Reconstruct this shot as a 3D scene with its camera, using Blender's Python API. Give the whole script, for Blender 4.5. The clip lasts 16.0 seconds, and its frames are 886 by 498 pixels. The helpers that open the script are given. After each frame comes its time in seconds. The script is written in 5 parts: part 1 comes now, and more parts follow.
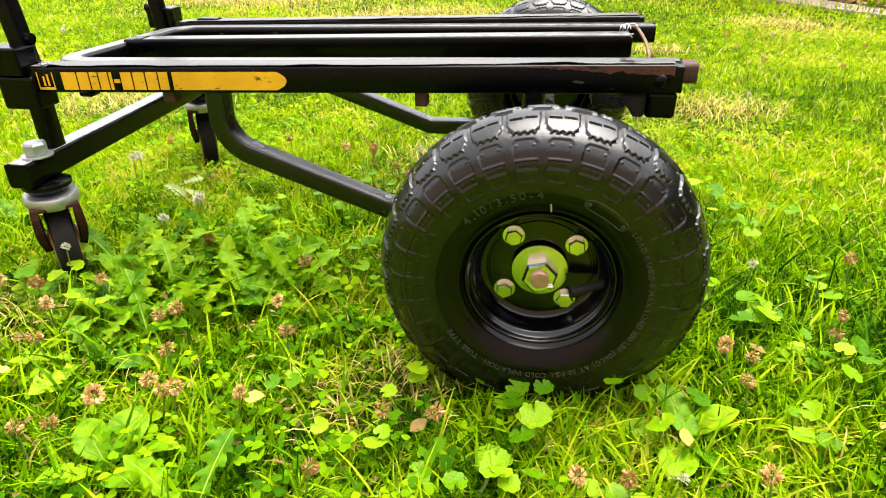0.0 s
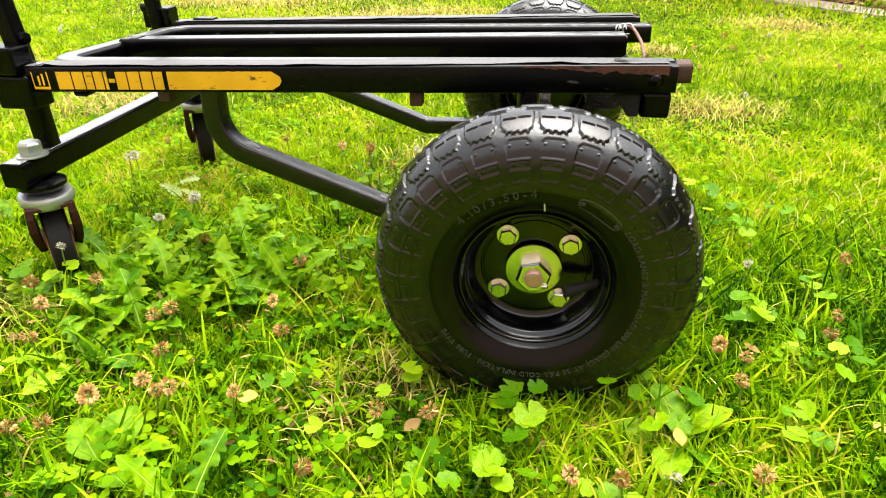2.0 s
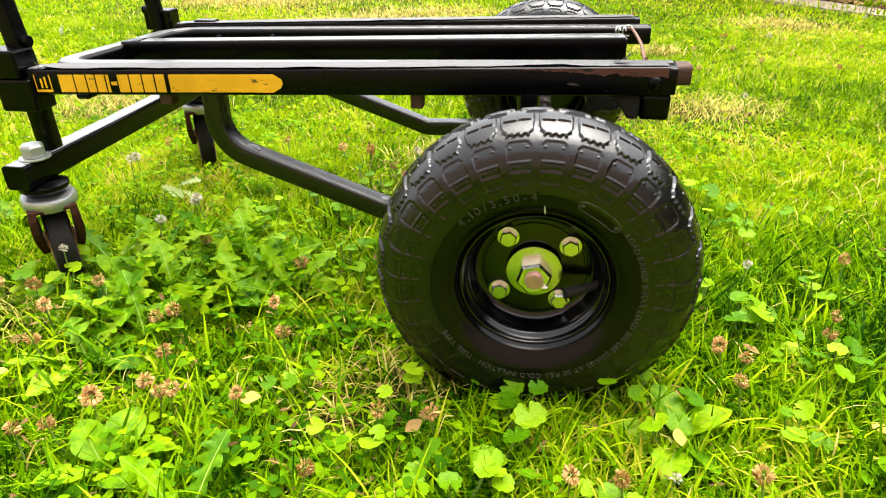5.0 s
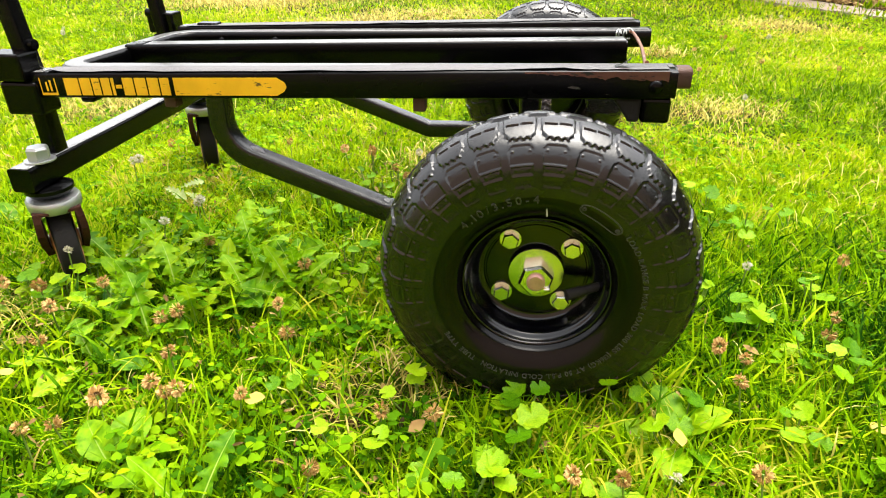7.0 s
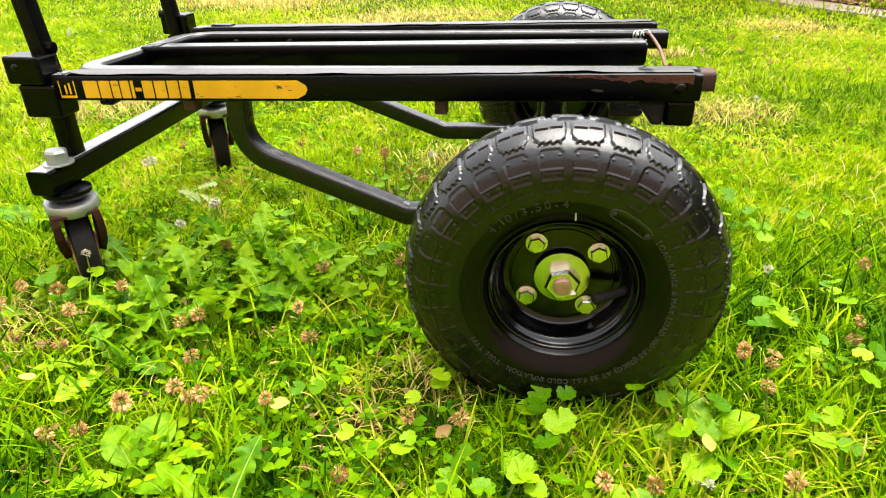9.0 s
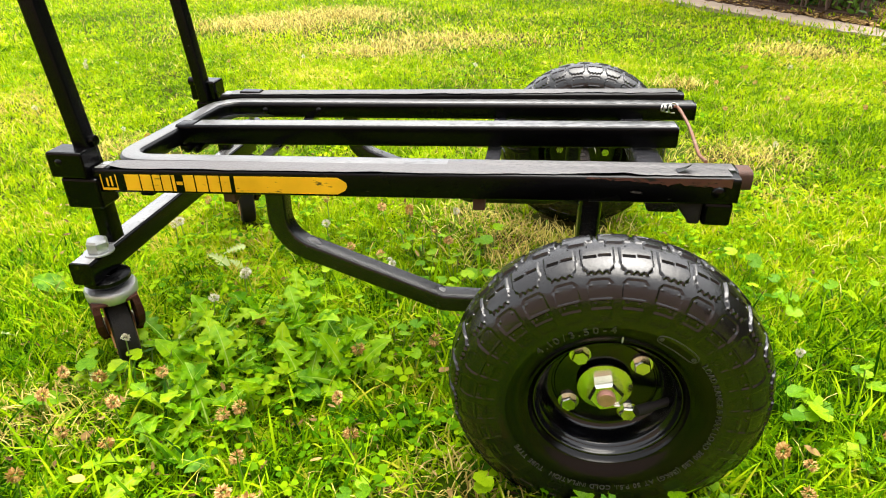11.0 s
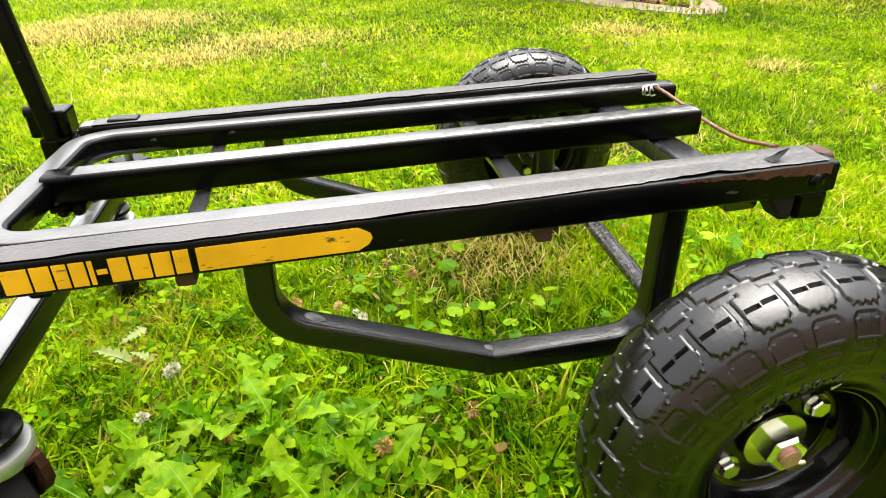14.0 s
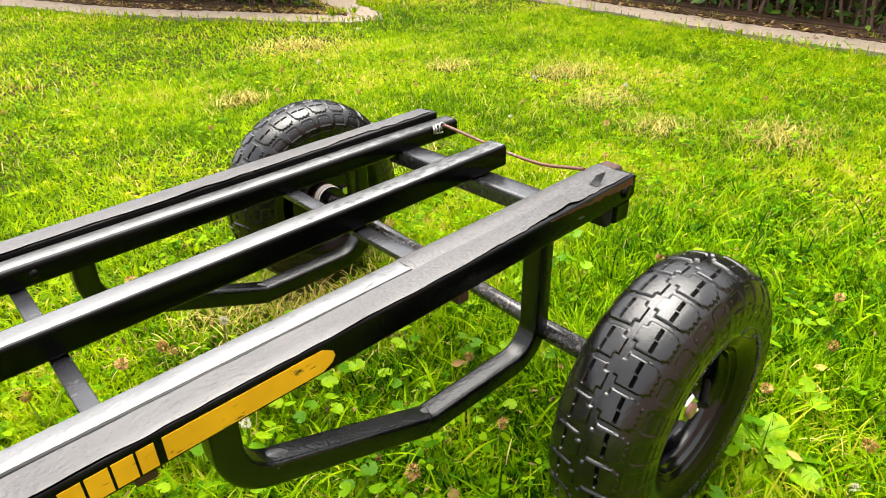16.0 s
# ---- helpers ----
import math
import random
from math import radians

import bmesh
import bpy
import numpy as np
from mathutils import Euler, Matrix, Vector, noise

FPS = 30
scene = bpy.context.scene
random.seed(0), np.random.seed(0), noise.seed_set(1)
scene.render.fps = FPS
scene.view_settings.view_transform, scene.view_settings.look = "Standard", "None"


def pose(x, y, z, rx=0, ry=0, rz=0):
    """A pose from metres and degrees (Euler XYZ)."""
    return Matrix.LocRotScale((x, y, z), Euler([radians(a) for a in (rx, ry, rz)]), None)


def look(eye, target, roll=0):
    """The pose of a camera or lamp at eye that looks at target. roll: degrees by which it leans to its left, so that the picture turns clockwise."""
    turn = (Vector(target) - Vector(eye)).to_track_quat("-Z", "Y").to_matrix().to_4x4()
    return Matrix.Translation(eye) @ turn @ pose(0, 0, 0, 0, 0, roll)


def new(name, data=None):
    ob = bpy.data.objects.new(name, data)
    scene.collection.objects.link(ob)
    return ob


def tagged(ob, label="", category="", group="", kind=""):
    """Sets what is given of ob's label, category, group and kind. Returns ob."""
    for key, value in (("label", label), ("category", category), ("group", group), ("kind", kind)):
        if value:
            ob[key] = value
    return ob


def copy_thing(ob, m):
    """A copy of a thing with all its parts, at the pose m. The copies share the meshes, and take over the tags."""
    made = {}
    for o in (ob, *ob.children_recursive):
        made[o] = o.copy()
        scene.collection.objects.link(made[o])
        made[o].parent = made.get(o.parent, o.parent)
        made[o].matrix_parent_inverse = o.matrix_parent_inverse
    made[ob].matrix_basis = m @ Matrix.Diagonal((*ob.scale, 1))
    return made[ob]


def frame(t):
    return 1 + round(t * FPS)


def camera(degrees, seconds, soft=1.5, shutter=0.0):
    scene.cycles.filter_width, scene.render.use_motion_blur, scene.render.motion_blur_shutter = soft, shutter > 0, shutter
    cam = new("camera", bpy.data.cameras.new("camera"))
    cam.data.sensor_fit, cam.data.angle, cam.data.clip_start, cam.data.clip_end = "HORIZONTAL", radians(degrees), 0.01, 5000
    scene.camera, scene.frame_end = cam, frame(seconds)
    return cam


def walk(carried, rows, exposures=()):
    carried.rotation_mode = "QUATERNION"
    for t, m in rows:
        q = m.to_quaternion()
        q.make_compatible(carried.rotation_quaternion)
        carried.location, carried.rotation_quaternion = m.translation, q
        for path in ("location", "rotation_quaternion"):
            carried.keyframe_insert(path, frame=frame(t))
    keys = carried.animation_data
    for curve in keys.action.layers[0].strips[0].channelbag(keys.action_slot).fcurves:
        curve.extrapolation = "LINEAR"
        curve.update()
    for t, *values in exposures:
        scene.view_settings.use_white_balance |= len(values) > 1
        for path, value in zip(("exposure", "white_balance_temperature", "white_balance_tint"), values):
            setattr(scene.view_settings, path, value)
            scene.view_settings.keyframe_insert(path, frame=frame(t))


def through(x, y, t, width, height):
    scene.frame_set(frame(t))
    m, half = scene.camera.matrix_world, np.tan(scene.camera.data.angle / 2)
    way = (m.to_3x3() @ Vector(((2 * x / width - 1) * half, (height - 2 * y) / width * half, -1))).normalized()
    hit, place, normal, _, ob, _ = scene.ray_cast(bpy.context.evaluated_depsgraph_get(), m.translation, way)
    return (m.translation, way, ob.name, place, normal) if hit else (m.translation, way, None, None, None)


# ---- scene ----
# The camera and its way round the cart.
cam = camera(70.22, 16.0, soft=1.0)
ROWS = [
    (0, (-0.0171, -0.4289, 0.3789), (-0.1374, 0.442, -0.0976), -0.01),
    (0.5, (-0.0152, -0.431, 0.3806), (-0.1355, 0.4406, -0.0947), -0.08),
    (1, (-0.0104, -0.4304, 0.3834), (-0.1303, 0.4407, -0.093), -0.03),
    (1.5, (-0.0078, -0.4321, 0.3842), (-0.1274, 0.4391, -0.0919), -0.00),
    (2, (-0.0132, -0.4288, 0.3785), (-0.1318, 0.4426, -0.0976), 0.05),
    (2.5, (-0.0118, -0.4283, 0.3795), (-0.1317, 0.4432, -0.0959), -0.07),
    (3, (-0.012, -0.4277, 0.3789), (-0.1317, 0.4432, -0.0978), -0.02),
    (3.5, (-0.0136, -0.4279, 0.3788), (-0.1325, 0.4431, -0.0978), 0.01),
    (4, (-0.0139, -0.4284, 0.3785), (-0.1329, 0.4428, -0.0979), -0.01),
    (6.5, (-0.0128, -0.4341, 0.3866), (-0.1315, 0.4371, -0.0897), -0.06),
    (7, (-0.0153, -0.4347, 0.3849), (-0.1341, 0.4369, -0.0908), -0.04),
    (7.5, (-0.013, -0.4356, 0.3873), (-0.1317, 0.4351, -0.09), -0.07),
    (8, (-0.0185, -0.435, 0.3831), (-0.1367, 0.4362, -0.0935), -0.05),
    (10.5, (-0.0627, -0.4201, 0.4414), (-0.1864, 0.4508, -0.0343), -0.33),
    (11, (-0.0740, -0.4021, 0.4703), (-0.1987, 0.4688, -0.0052), -0.42),
    (11.5, (-0.0921, -0.4066, 0.4709), (-0.2174, 0.4663, -0.0006), -0.38),
    (12, (-0.1087, -0.4034, 0.4782), (-0.2336, 0.4685, 0.0049), -0.42),
    (12.5, (-0.1485, -0.3103, 0.4361), (-0.2710, 0.5600, -0.0410), -0.29),
    (13, (-0.1213, -0.2403, 0.3901), (-0.2483, 0.6304, -0.0849), -0.32),
    (13.5, (-0.1158, -0.2297, 0.3699), (-0.2393, 0.6426, -0.1031), -0.28),
    (14, (-0.2708, -0.2402, 0.4338), (-0.1030, 0.6211, -0.0458), -0.56),
    (14.5, (-0.3639, -0.3023, 0.4937), (0.0560, 0.4665, 0.0114), -1.28),
    (15, (-0.4902, -0.2370, 0.5175), (0.0279, 0.4587, 0.0198), -1.69),
    (15.5, (-0.4799, -0.1899, 0.5162), (0.0775, 0.4723, 0.0155), -0.50),
    (16, (-0.4151, -0.1531, 0.4993), (0.1724, 0.4940, 0.0135), -1.03),
]
walk(cam, [(t, look(eye, aim, roll)) for t, eye, aim, roll in ROWS], [(0, 2.04), (8, 2.04), (10.5, 2.0), (12, 1.93), (13, 1.97), (14, 2.03), (15, 1.93), (16, 1.91)])

# Bright overcast daylight: a white sky and a very soft sun.
world = bpy.data.worlds.new("sky")
scene.world = world
world.use_nodes = True
wn, wl = world.node_tree.nodes, world.node_tree.links
wn.clear()
sky = wn.new("ShaderNodeTexSky")
sky.sky_type, sky.sun_disc = "NISHITA", False
sky.sun_elevation, sky.sun_rotation = radians(75), radians(34)
sky.air_density, sky.dust_density, sky.ozone_density = 1.0, 4.0, 0.6
pale = wn.new("ShaderNodeHueSaturation")
pale.inputs["Saturation"].default_value = 0.12
pale.inputs["Value"].default_value = 1.0
back = wn.new("ShaderNodeBackground")
back.inputs["Strength"].default_value = 0.15
wout = wn.new("ShaderNodeOutputWorld")
wl.new(sky.outputs[0], pale.inputs["Color"])
wl.new(pale.outputs[0], back.inputs["Color"])
wl.new(back.outputs[0], wout.inputs["Surface"])
sun_data = bpy.data.lights.new("sun", "SUN")
sun_data.energy, sun_data.angle, sun_data.color = 1.5, radians(60), (1.0, 0.93, 0.80)
sun = new("sun", sun_data)
sun.matrix_world = look((1.3, 1.95, 8.7), (0, 0, 0))


# ---- materials ----
def mat(name, colour, rough=0.5, metal=0.0, vary=0.25, scale=40.0, bump=0.1, bump_scale=200.0, coat=0.0, spec=0.5):
    """A painted, rubber or metal surface with stains and fine relief."""
    m = bpy.data.materials.new(name)
    m.use_nodes = True
    n, l = m.node_tree.nodes, m.node_tree.links
    b = n["Principled BSDF"]
    tc = n.new("ShaderNodeTexCoord")
    n1 = n.new("ShaderNodeTexNoise")
    n1.inputs["Scale"].default_value, n1.inputs["Detail"].default_value = scale, 6
    n2 = n.new("ShaderNodeTexNoise")
    n2.inputs["Scale"].default_value, n2.inputs["Detail"].default_value = bump_scale, 4
    l.new(tc.outputs["Object"], n1.inputs["Vector"])
    l.new(tc.outputs["Object"], n2.inputs["Vector"])
    mix = n.new("ShaderNodeMix")
    mix.data_type = "RGBA"
    c = Vector(colour)
    mix.inputs["A"].default_value = (*(c * (1 - vary)), 1)
    mix.inputs["B"].default_value = (*(c * (1 + vary)), 1)
    l.new(n1.outputs["Fac"], mix.inputs["Factor"])
    l.new(mix.outputs["Result"], b.inputs["Base Color"])
    rr = n.new("ShaderNodeMapRange")
    rr.inputs["To Min"].default_value, rr.inputs["To Max"].default_value = rough * 0.75, min(1, rough * 1.3)
    l.new(n1.outputs["Fac"], rr.inputs["Value"])
    l.new(rr.outputs[0], b.inputs["Roughness"])
    b.inputs["Metallic"].default_value = metal
    b.inputs["Coat Weight"].default_value = coat
    b.inputs["Specular IOR Level"].default_value = spec
    bp = n.new("ShaderNodeBump")
    bp.inputs["Strength"].default_value, bp.inputs["Distance"].default_value = bump, 0.001
    l.new(n2.outputs["Fac"], bp.inputs["Height"])
    l.new(bp.outputs[0], b.inputs["Normal"])
    return m


def worn(name, colour, under, amount=0.55, scale=60.0, rough=0.4, spec=0.5, bump=0.2, stretch=0.25):
    """Paint with chips and scuffs through which another colour shows."""
    m = mat(name, colour, rough, 0, 0.3, 25, bump, 300, 0, spec)
    n, l = m.node_tree.nodes, m.node_tree.links
    b = n["Principled BSDF"]
    old = b.inputs["Base Color"].links[0].from_socket
    tc = n.new("ShaderNodeTexCoord")
    ns = n.new("ShaderNodeTexNoise")
    ns.inputs["Scale"].default_value, ns.inputs["Detail"].default_value, ns.inputs["Roughness"].default_value = scale, 10, 0.7
    mp = n.new("ShaderNodeMapping")
    mp.inputs["Scale"].default_value = (stretch, 1, 1)
    l.new(tc.outputs["Object"], mp.inputs["Vector"])
    l.new(mp.outputs[0], ns.inputs["Vector"])
    ramp = n.new("ShaderNodeValToRGB")
    ramp.color_ramp.elements[0].position, ramp.color_ramp.elements[1].position = amount, amount + 0.04
    l.new(ns.outputs["Fac"], ramp.inputs["Fac"])
    mix = n.new("ShaderNodeMix")
    mix.data_type = "RGBA"
    mix.inputs["B"].default_value = (*under, 1)
    l.new(ramp.outputs["Color"], mix.inputs["Factor"])
    l.new(old, mix.inputs["A"])
    l.new(mix.outputs["Result"], b.inputs["Base Color"])
    return m


def leafy(name, ramp_colours, rough=0.45, through=0.45, noise_scale=30.0, spec=0.35, patches=0.0, speck=1.0, clump=0.9, whole=False):
    """Grass and leaves: every blade or leaf its own shade, light passing through."""
    m = bpy.data.materials.new(name)
    m.use_nodes = True
    n, l = m.node_tree.nodes, m.node_tree.links
    b, out = n["Principled BSDF"], n["Material Output"]
    geo = n.new("ShaderNodeNewGeometry")
    tc = n.new("ShaderNodeTexCoord")
    ns = n.new("ShaderNodeTexNoise")
    ns.inputs["Scale"].default_value, ns.inputs["Detail"].default_value = noise_scale, 3
    l.new(tc.outputs["Object"], ns.inputs["Vector"])
    add = n.new("ShaderNodeMath")
    add.operation = "MULTIPLY_ADD"
    add.inputs[1].default_value, add.inputs[2].default_value = clump, -0.5 * clump
    l.new(ns.outputs["Fac"], add.inputs[0])
    big = n.new("ShaderNodeTexNoise")
    big.inputs["Scale"].default_value, big.inputs["Detail"].default_value = 1.6, 4
    l.new(tc.outputs["Object"], big.inputs["Vector"])
    patch = n.new("ShaderNodeMath")
    patch.operation = "MULTIPLY_ADD"
    patch.inputs[1].default_value, patch.inputs[2].default_value = patches, -0.5 * patches
    l.new(big.outputs["Fac"], patch.inputs[0])
    both = n.new("ShaderNodeMath")
    l.new(add.outputs[0], both.inputs[0])
    l.new(patch.outputs[0], both.inputs[1])
    sm = n.new("ShaderNodeMath")
    sm.operation = "ADD"
    sm.use_clamp = True
    own = n.new("ShaderNodeMath")
    own.operation = "MULTIPLY_ADD"
    own.inputs[1].default_value, own.inputs[2].default_value = speck, 0.5 - 0.5 * speck
    info = n.new("ShaderNodeObjectInfo")
    l.new(info.outputs["Random"] if whole else geo.outputs["Random Per Island"], own.inputs[0])
    l.new(own.outputs[0], sm.inputs[0])
    l.new(both.outputs[0], sm.inputs[1])
    ramp = n.new("ShaderNodeValToRGB")
    els = ramp.color_ramp.elements
    while len(els) < len(ramp_colours):
        els.new(0.5)
    for e, (pos, col) in zip(els, ramp_colours):
        e.position, e.color = pos, (*col, 1)
    l.new(sm.outputs[0], ramp.inputs["Fac"])
    l.new(ramp.outputs["Color"], b.inputs["Base Color"])
    b.inputs["Roughness"].default_value = rough
    b.inputs["Specular IOR Level"].default_value = spec
    tr = n.new("ShaderNodeBsdfTranslucent")
    l.new(ramp.outputs["Color"], tr.inputs["Color"])
    mx = n.new("ShaderNodeMixShader")
    mx.inputs[0].default_value = through
    l.new(b.outputs[0], mx.inputs[1])
    l.new(tr.outputs[0], mx.inputs[2])
    l.new(mx.outputs[0], out.inputs["Surface"])
    return m


BLACK = mat("black_paint", (0.0010, 0.0010, 0.0012), 0.20, 0, 0.5, 30, 0.12, 500, 0.0, 0.16)
FRAME_PAINT = worn("scratched_black_enamel", (0.0015, 0.0015, 0.0018), (0.05, 0.05, 0.05), 0.66, 160, 0.24, 0.55, 0.5, 1.0)
BRACE = worn("rubbed_brace_paint", (0.016, 0.016, 0.019), (0.06, 0.06, 0.062), 0.58, 160, 0.25, 0.8)
SCUFFED = worn("scuffed_black_paint", (0.0010, 0.0010, 0.0012), (0.06, 0.055, 0.05), 0.67, 130, 0.25, 0.16)
TAPE = worn("grip_tape", (0.058, 0.052, 0.051), (0.010, 0.009, 0.009), 0.56, 420, 0.42, 0.7, 0.6, 0.45)
RUBBER = mat("tyre_rubber", (0.0013, 0.0010, 0.0010), 0.20, 0, 0.3, 30, 0.04, 700, 0, 0.26)
# Scuffs, and a paler base that puts the sky's sheen into the tread's colour.
TREAD = worn("scuffed_sheen_tread_rubber", (0.0026, 0.0020, 0.0022), (0.010, 0.008, 0.0075), 0.62, 60, 0.25, 0.60, 0.18, 1.0)
RIM = mat("black_enamel", (0.0010, 0.0010, 0.0022), 0.17, 0, 0.3, 20, 0.03, 100, 0.0, 0.5)
ZINC = mat("zinc_plate", (0.75, 0.74, 0.62), 0.2, 1, 0.12, 80, 0.12, 400)
STEEL = mat("dull_steel", (0.48, 0.48, 0.46), 0.4, 1, 0.25, 60, 0.2, 400)
WORN = mat("bare_worn_metal", (0.13, 0.13, 0.13), 0.4, 0.5, 0.5, 200, 0.3, 500)
# The sky's reflection on the black tube tops, put into a pale colour.
SHEEN = worn("painted_sky_sheen", (0.175, 0.173, 0.172), (0.04, 0.04, 0.04), 0.60, 130, 0.30, 0.6, 0.45, 0.5)
SHEEN.node_tree.nodes["Principled BSDF"].inputs["Metallic"].default_value = 0.6


def fade_along_x(material, x0, x1, low, soft_edge):
    """The first colour thins out along x: the second takes over from x0 to x1."""
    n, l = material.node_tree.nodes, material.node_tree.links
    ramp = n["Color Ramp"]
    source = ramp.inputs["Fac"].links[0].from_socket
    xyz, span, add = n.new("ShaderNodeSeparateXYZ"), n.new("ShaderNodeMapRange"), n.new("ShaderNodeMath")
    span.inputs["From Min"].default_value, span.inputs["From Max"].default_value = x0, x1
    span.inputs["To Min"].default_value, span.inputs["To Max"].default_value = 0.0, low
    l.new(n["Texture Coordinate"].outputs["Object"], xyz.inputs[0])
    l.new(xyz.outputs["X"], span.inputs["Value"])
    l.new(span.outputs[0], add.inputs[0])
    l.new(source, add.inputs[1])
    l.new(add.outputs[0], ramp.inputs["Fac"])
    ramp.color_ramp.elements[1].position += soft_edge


# The painted sheen fades along x as the sky's reflection does.
fade_along_x(SHEEN, -0.30, 0.10, 0.22, 0.10)
# The tape grows darker along x.
fade_along_x(TAPE, -0.20, 0.10, 0.11, 0.05)
# Pale colour: bare metal at rail ends, painted sky reflection on the front tube.
BRIGHT = worn("bare_metal_and_sky_sheen", (0.32, 0.317, 0.312), (0.12, 0.12, 0.12), 0.62, 200, 0.25, 0.6, 0.3, 0.8)
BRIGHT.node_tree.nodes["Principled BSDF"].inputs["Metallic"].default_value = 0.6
GALV = mat("galvanised_steel", (0.42, 0.43, 0.43), 0.45, 0.85, 0.2, 60, 0.25, 350)
RUST = mat("rust", (0.060, 0.026, 0.016), 0.75, 0.1, 0.5, 120, 0.7, 500)
BARE_EDGE = worn("rusty_peeled_edge", (0.085, 0.030, 0.020), (0.004, 0.003, 0.003), 0.55, 130, 0.5, 0.35, 0.8, 0.4)
FORK = mat("dark_rusty_fork", (0.040, 0.015, 0.009), 0.85, 0, 0.7, 90, 0.8, 400, 0, 0.12)
AXLE = worn("worn_axle_paint", (0.012, 0.010, 0.010), (0.10, 0.085, 0.08), 0.54, 200, 0.25, 0.9, 0.25, 1.0)
PINK_STEEL = mat("worn_axle_end", (0.55, 0.30, 0.27), 0.35, 0.7, 0.3, 150, 0.5, 600)
YELLOW = worn("yellow_decal", (0.82, 0.43, 0.012), (0.12, 0.06, 0.015), 0.615, 150, 0.38, 0.5)
LETTER = worn("yellow_print", (0.82, 0.43, 0.012), (0.03, 0.025, 0.02), 0.61, 260, 0.38, 0.5)
DARK_RUBBER = mat("grey_rubber", (0.013, 0.0115, 0.011), 0.7, 0, 0.4, 60, 0.5, 400, 0, 0.2)
ORANGE = mat("orange_plastic", (0.46, 0.19, 0.08), 0.5, 0, 0.4, 50, 0.3, 300)
WHITE_DIRTY = mat("dirty_white_plastic", (0.62, 0.58, 0.52), 0.5, 0, 0.25, 60, 0.3, 300)
CABLE = worn("brown_cable", (0.15, 0.06, 0.032), (0.32, 0.22, 0.17), 0.58, 200, 0.45)
# Greyer than the tyre: edge glints on the raised letters put into the colour.
MARK = mat("moulded_letters", (0.034, 0.031, 0.030), 0.4, 0, 0.1, 50, 0, 100)
LABEL = mat("white_label", (0.75, 0.73, 0.70), 0.5, 0, 0.1, 60, 0.1, 300)
RED = mat("red_print", (0.55, 0.05, 0.03), 0.5, 0, 0.1, 60, 0.1, 300)

GRASS = leafy("grass", [(0.0, (0.055, 0.135, 0.001)), (0.3, (0.163, 0.285, 0.001)), (0.65, (0.300, 0.44, 0.001)), (0.9, (0.465, 0.53, 0.004)), (1.0, (0.56, 0.45, 0.10))], 0.5, 0.45, 18.0, 0.04, 2.0, 0.6, 1.7)
GRASS_NEAR = leafy("young_grass", [(0.0, (0.010, 0.05, 0.0005)), (0.25, (0.06, 0.175, 0.0007)), (0.6, (0.215, 0.39, 0.001)), (0.9, (0.37, 0.53, 0.003)), (1.0, (0.47, 0.46, 0.03))], 0.45, 0.45, 14.0, 0.03, 0.8, 0.9, 1.4)
CLOVER = leafy("clover_leaf", [(0.0, (0.028, 0.105, 0.0005)), (0.5, (0.110, 0.265, 0.0007)), (1.0, (0.28, 0.44, 0.002))], 0.5, 0.42, 14.0, 0.03, 0.6)
BROAD = leafy("dandelion_leaf", [(0.0, (0.06, 0.19, 0.001)), (0.5, (0.19, 0.385, 0.002)), (1.0, (0.36, 0.53, 0.008))], 0.38, 0.45, 9.0, 0.12, 0.0, 0.9, 1.3, True)
RIB = leafy("leaf_rib", [(0.0, (0.22, 0.36, 0.04)), (1.0, (0.36, 0.48, 0.09))], 0.5, 0.3, 25.0, 0.08)
STRAW = leafy("dry_grass", [(0.0, (0.22, 0.15, 0.025)), (0.5, (0.48, 0.38, 0.075)), (1.0, (0.70, 0.60, 0.16))], 0.6, 0.3, 10.0)
PETAL = leafy("white_petals", [(0.0, (0.42, 0.40, 0.24)), (0.6, (0.68, 0.66, 0.52)), (1.0, (0.76, 0.66, 0.58))], 0.6, 0.3, 40.0)
BROWNPETAL = leafy("withered_petals", [(0.0, (0.26, 0.12, 0.028)), (0.5, (0.48, 0.28, 0.085)), (1.0, (0.72, 0.52, 0.20))], 0.7, 0.2, 40.0)
LITTER = leafy("leaf_litter", [(0.0, (0.05, 0.028, 0.010)), (0.5, (0.20, 0.12, 0.04)), (1.0, (0.40, 0.28, 0.10))], 0.7, 0.15, 30.0, 0.1)
DRYLEAF = leafy("dry_yellow_leaf", [(0.0, (0.38, 0.24, 0.04)), (1.0, (0.55, 0.40, 0.11))], 0.6, 0.25, 60.0, 0.1)
PALELEAF = leafy("bleached_leaf", [(0.0, (0.27, 0.36, 0.09)), (1.0, (0.46, 0.52, 0.22))], 0.6, 0.25, 60.0, 0.2)
STALK = leafy("stalk", [(0.0, (0.12, 0.22, 0.03)), (1.0, (0.22, 0.30, 0.06))], 0.5, 0.2, 20.0)
SOIL = mat("thatch_and_soil", (0.13, 0.100, 0.020), 0.95, 0, 0.6, 35, 1.0, 150, 0, 0.03)
soil_nodes, soil_links = SOIL.node_tree.nodes, SOIL.node_tree.links
moss = soil_nodes.new("ShaderNodeTexNoise")
moss.inputs["Scale"].default_value, moss.inputs["Detail"].default_value = 9.0, 8
moss_ramp = soil_nodes.new("ShaderNodeValToRGB")
moss_ramp.color_ramp.elements[0].position, moss_ramp.color_ramp.elements[0].color = 0.38, (0.032, 0.024, 0.006, 1)
moss_ramp.color_ramp.elements[1].position, moss_ramp.color_ramp.elements[1].color = 0.60, (0.035, 0.065, 0.002, 1)
soil_links.new(soil_nodes["Texture Coordinate"].outputs["Object"], moss.inputs["Vector"])
soil_links.new(moss.outputs["Fac"], moss_ramp.inputs["Fac"])
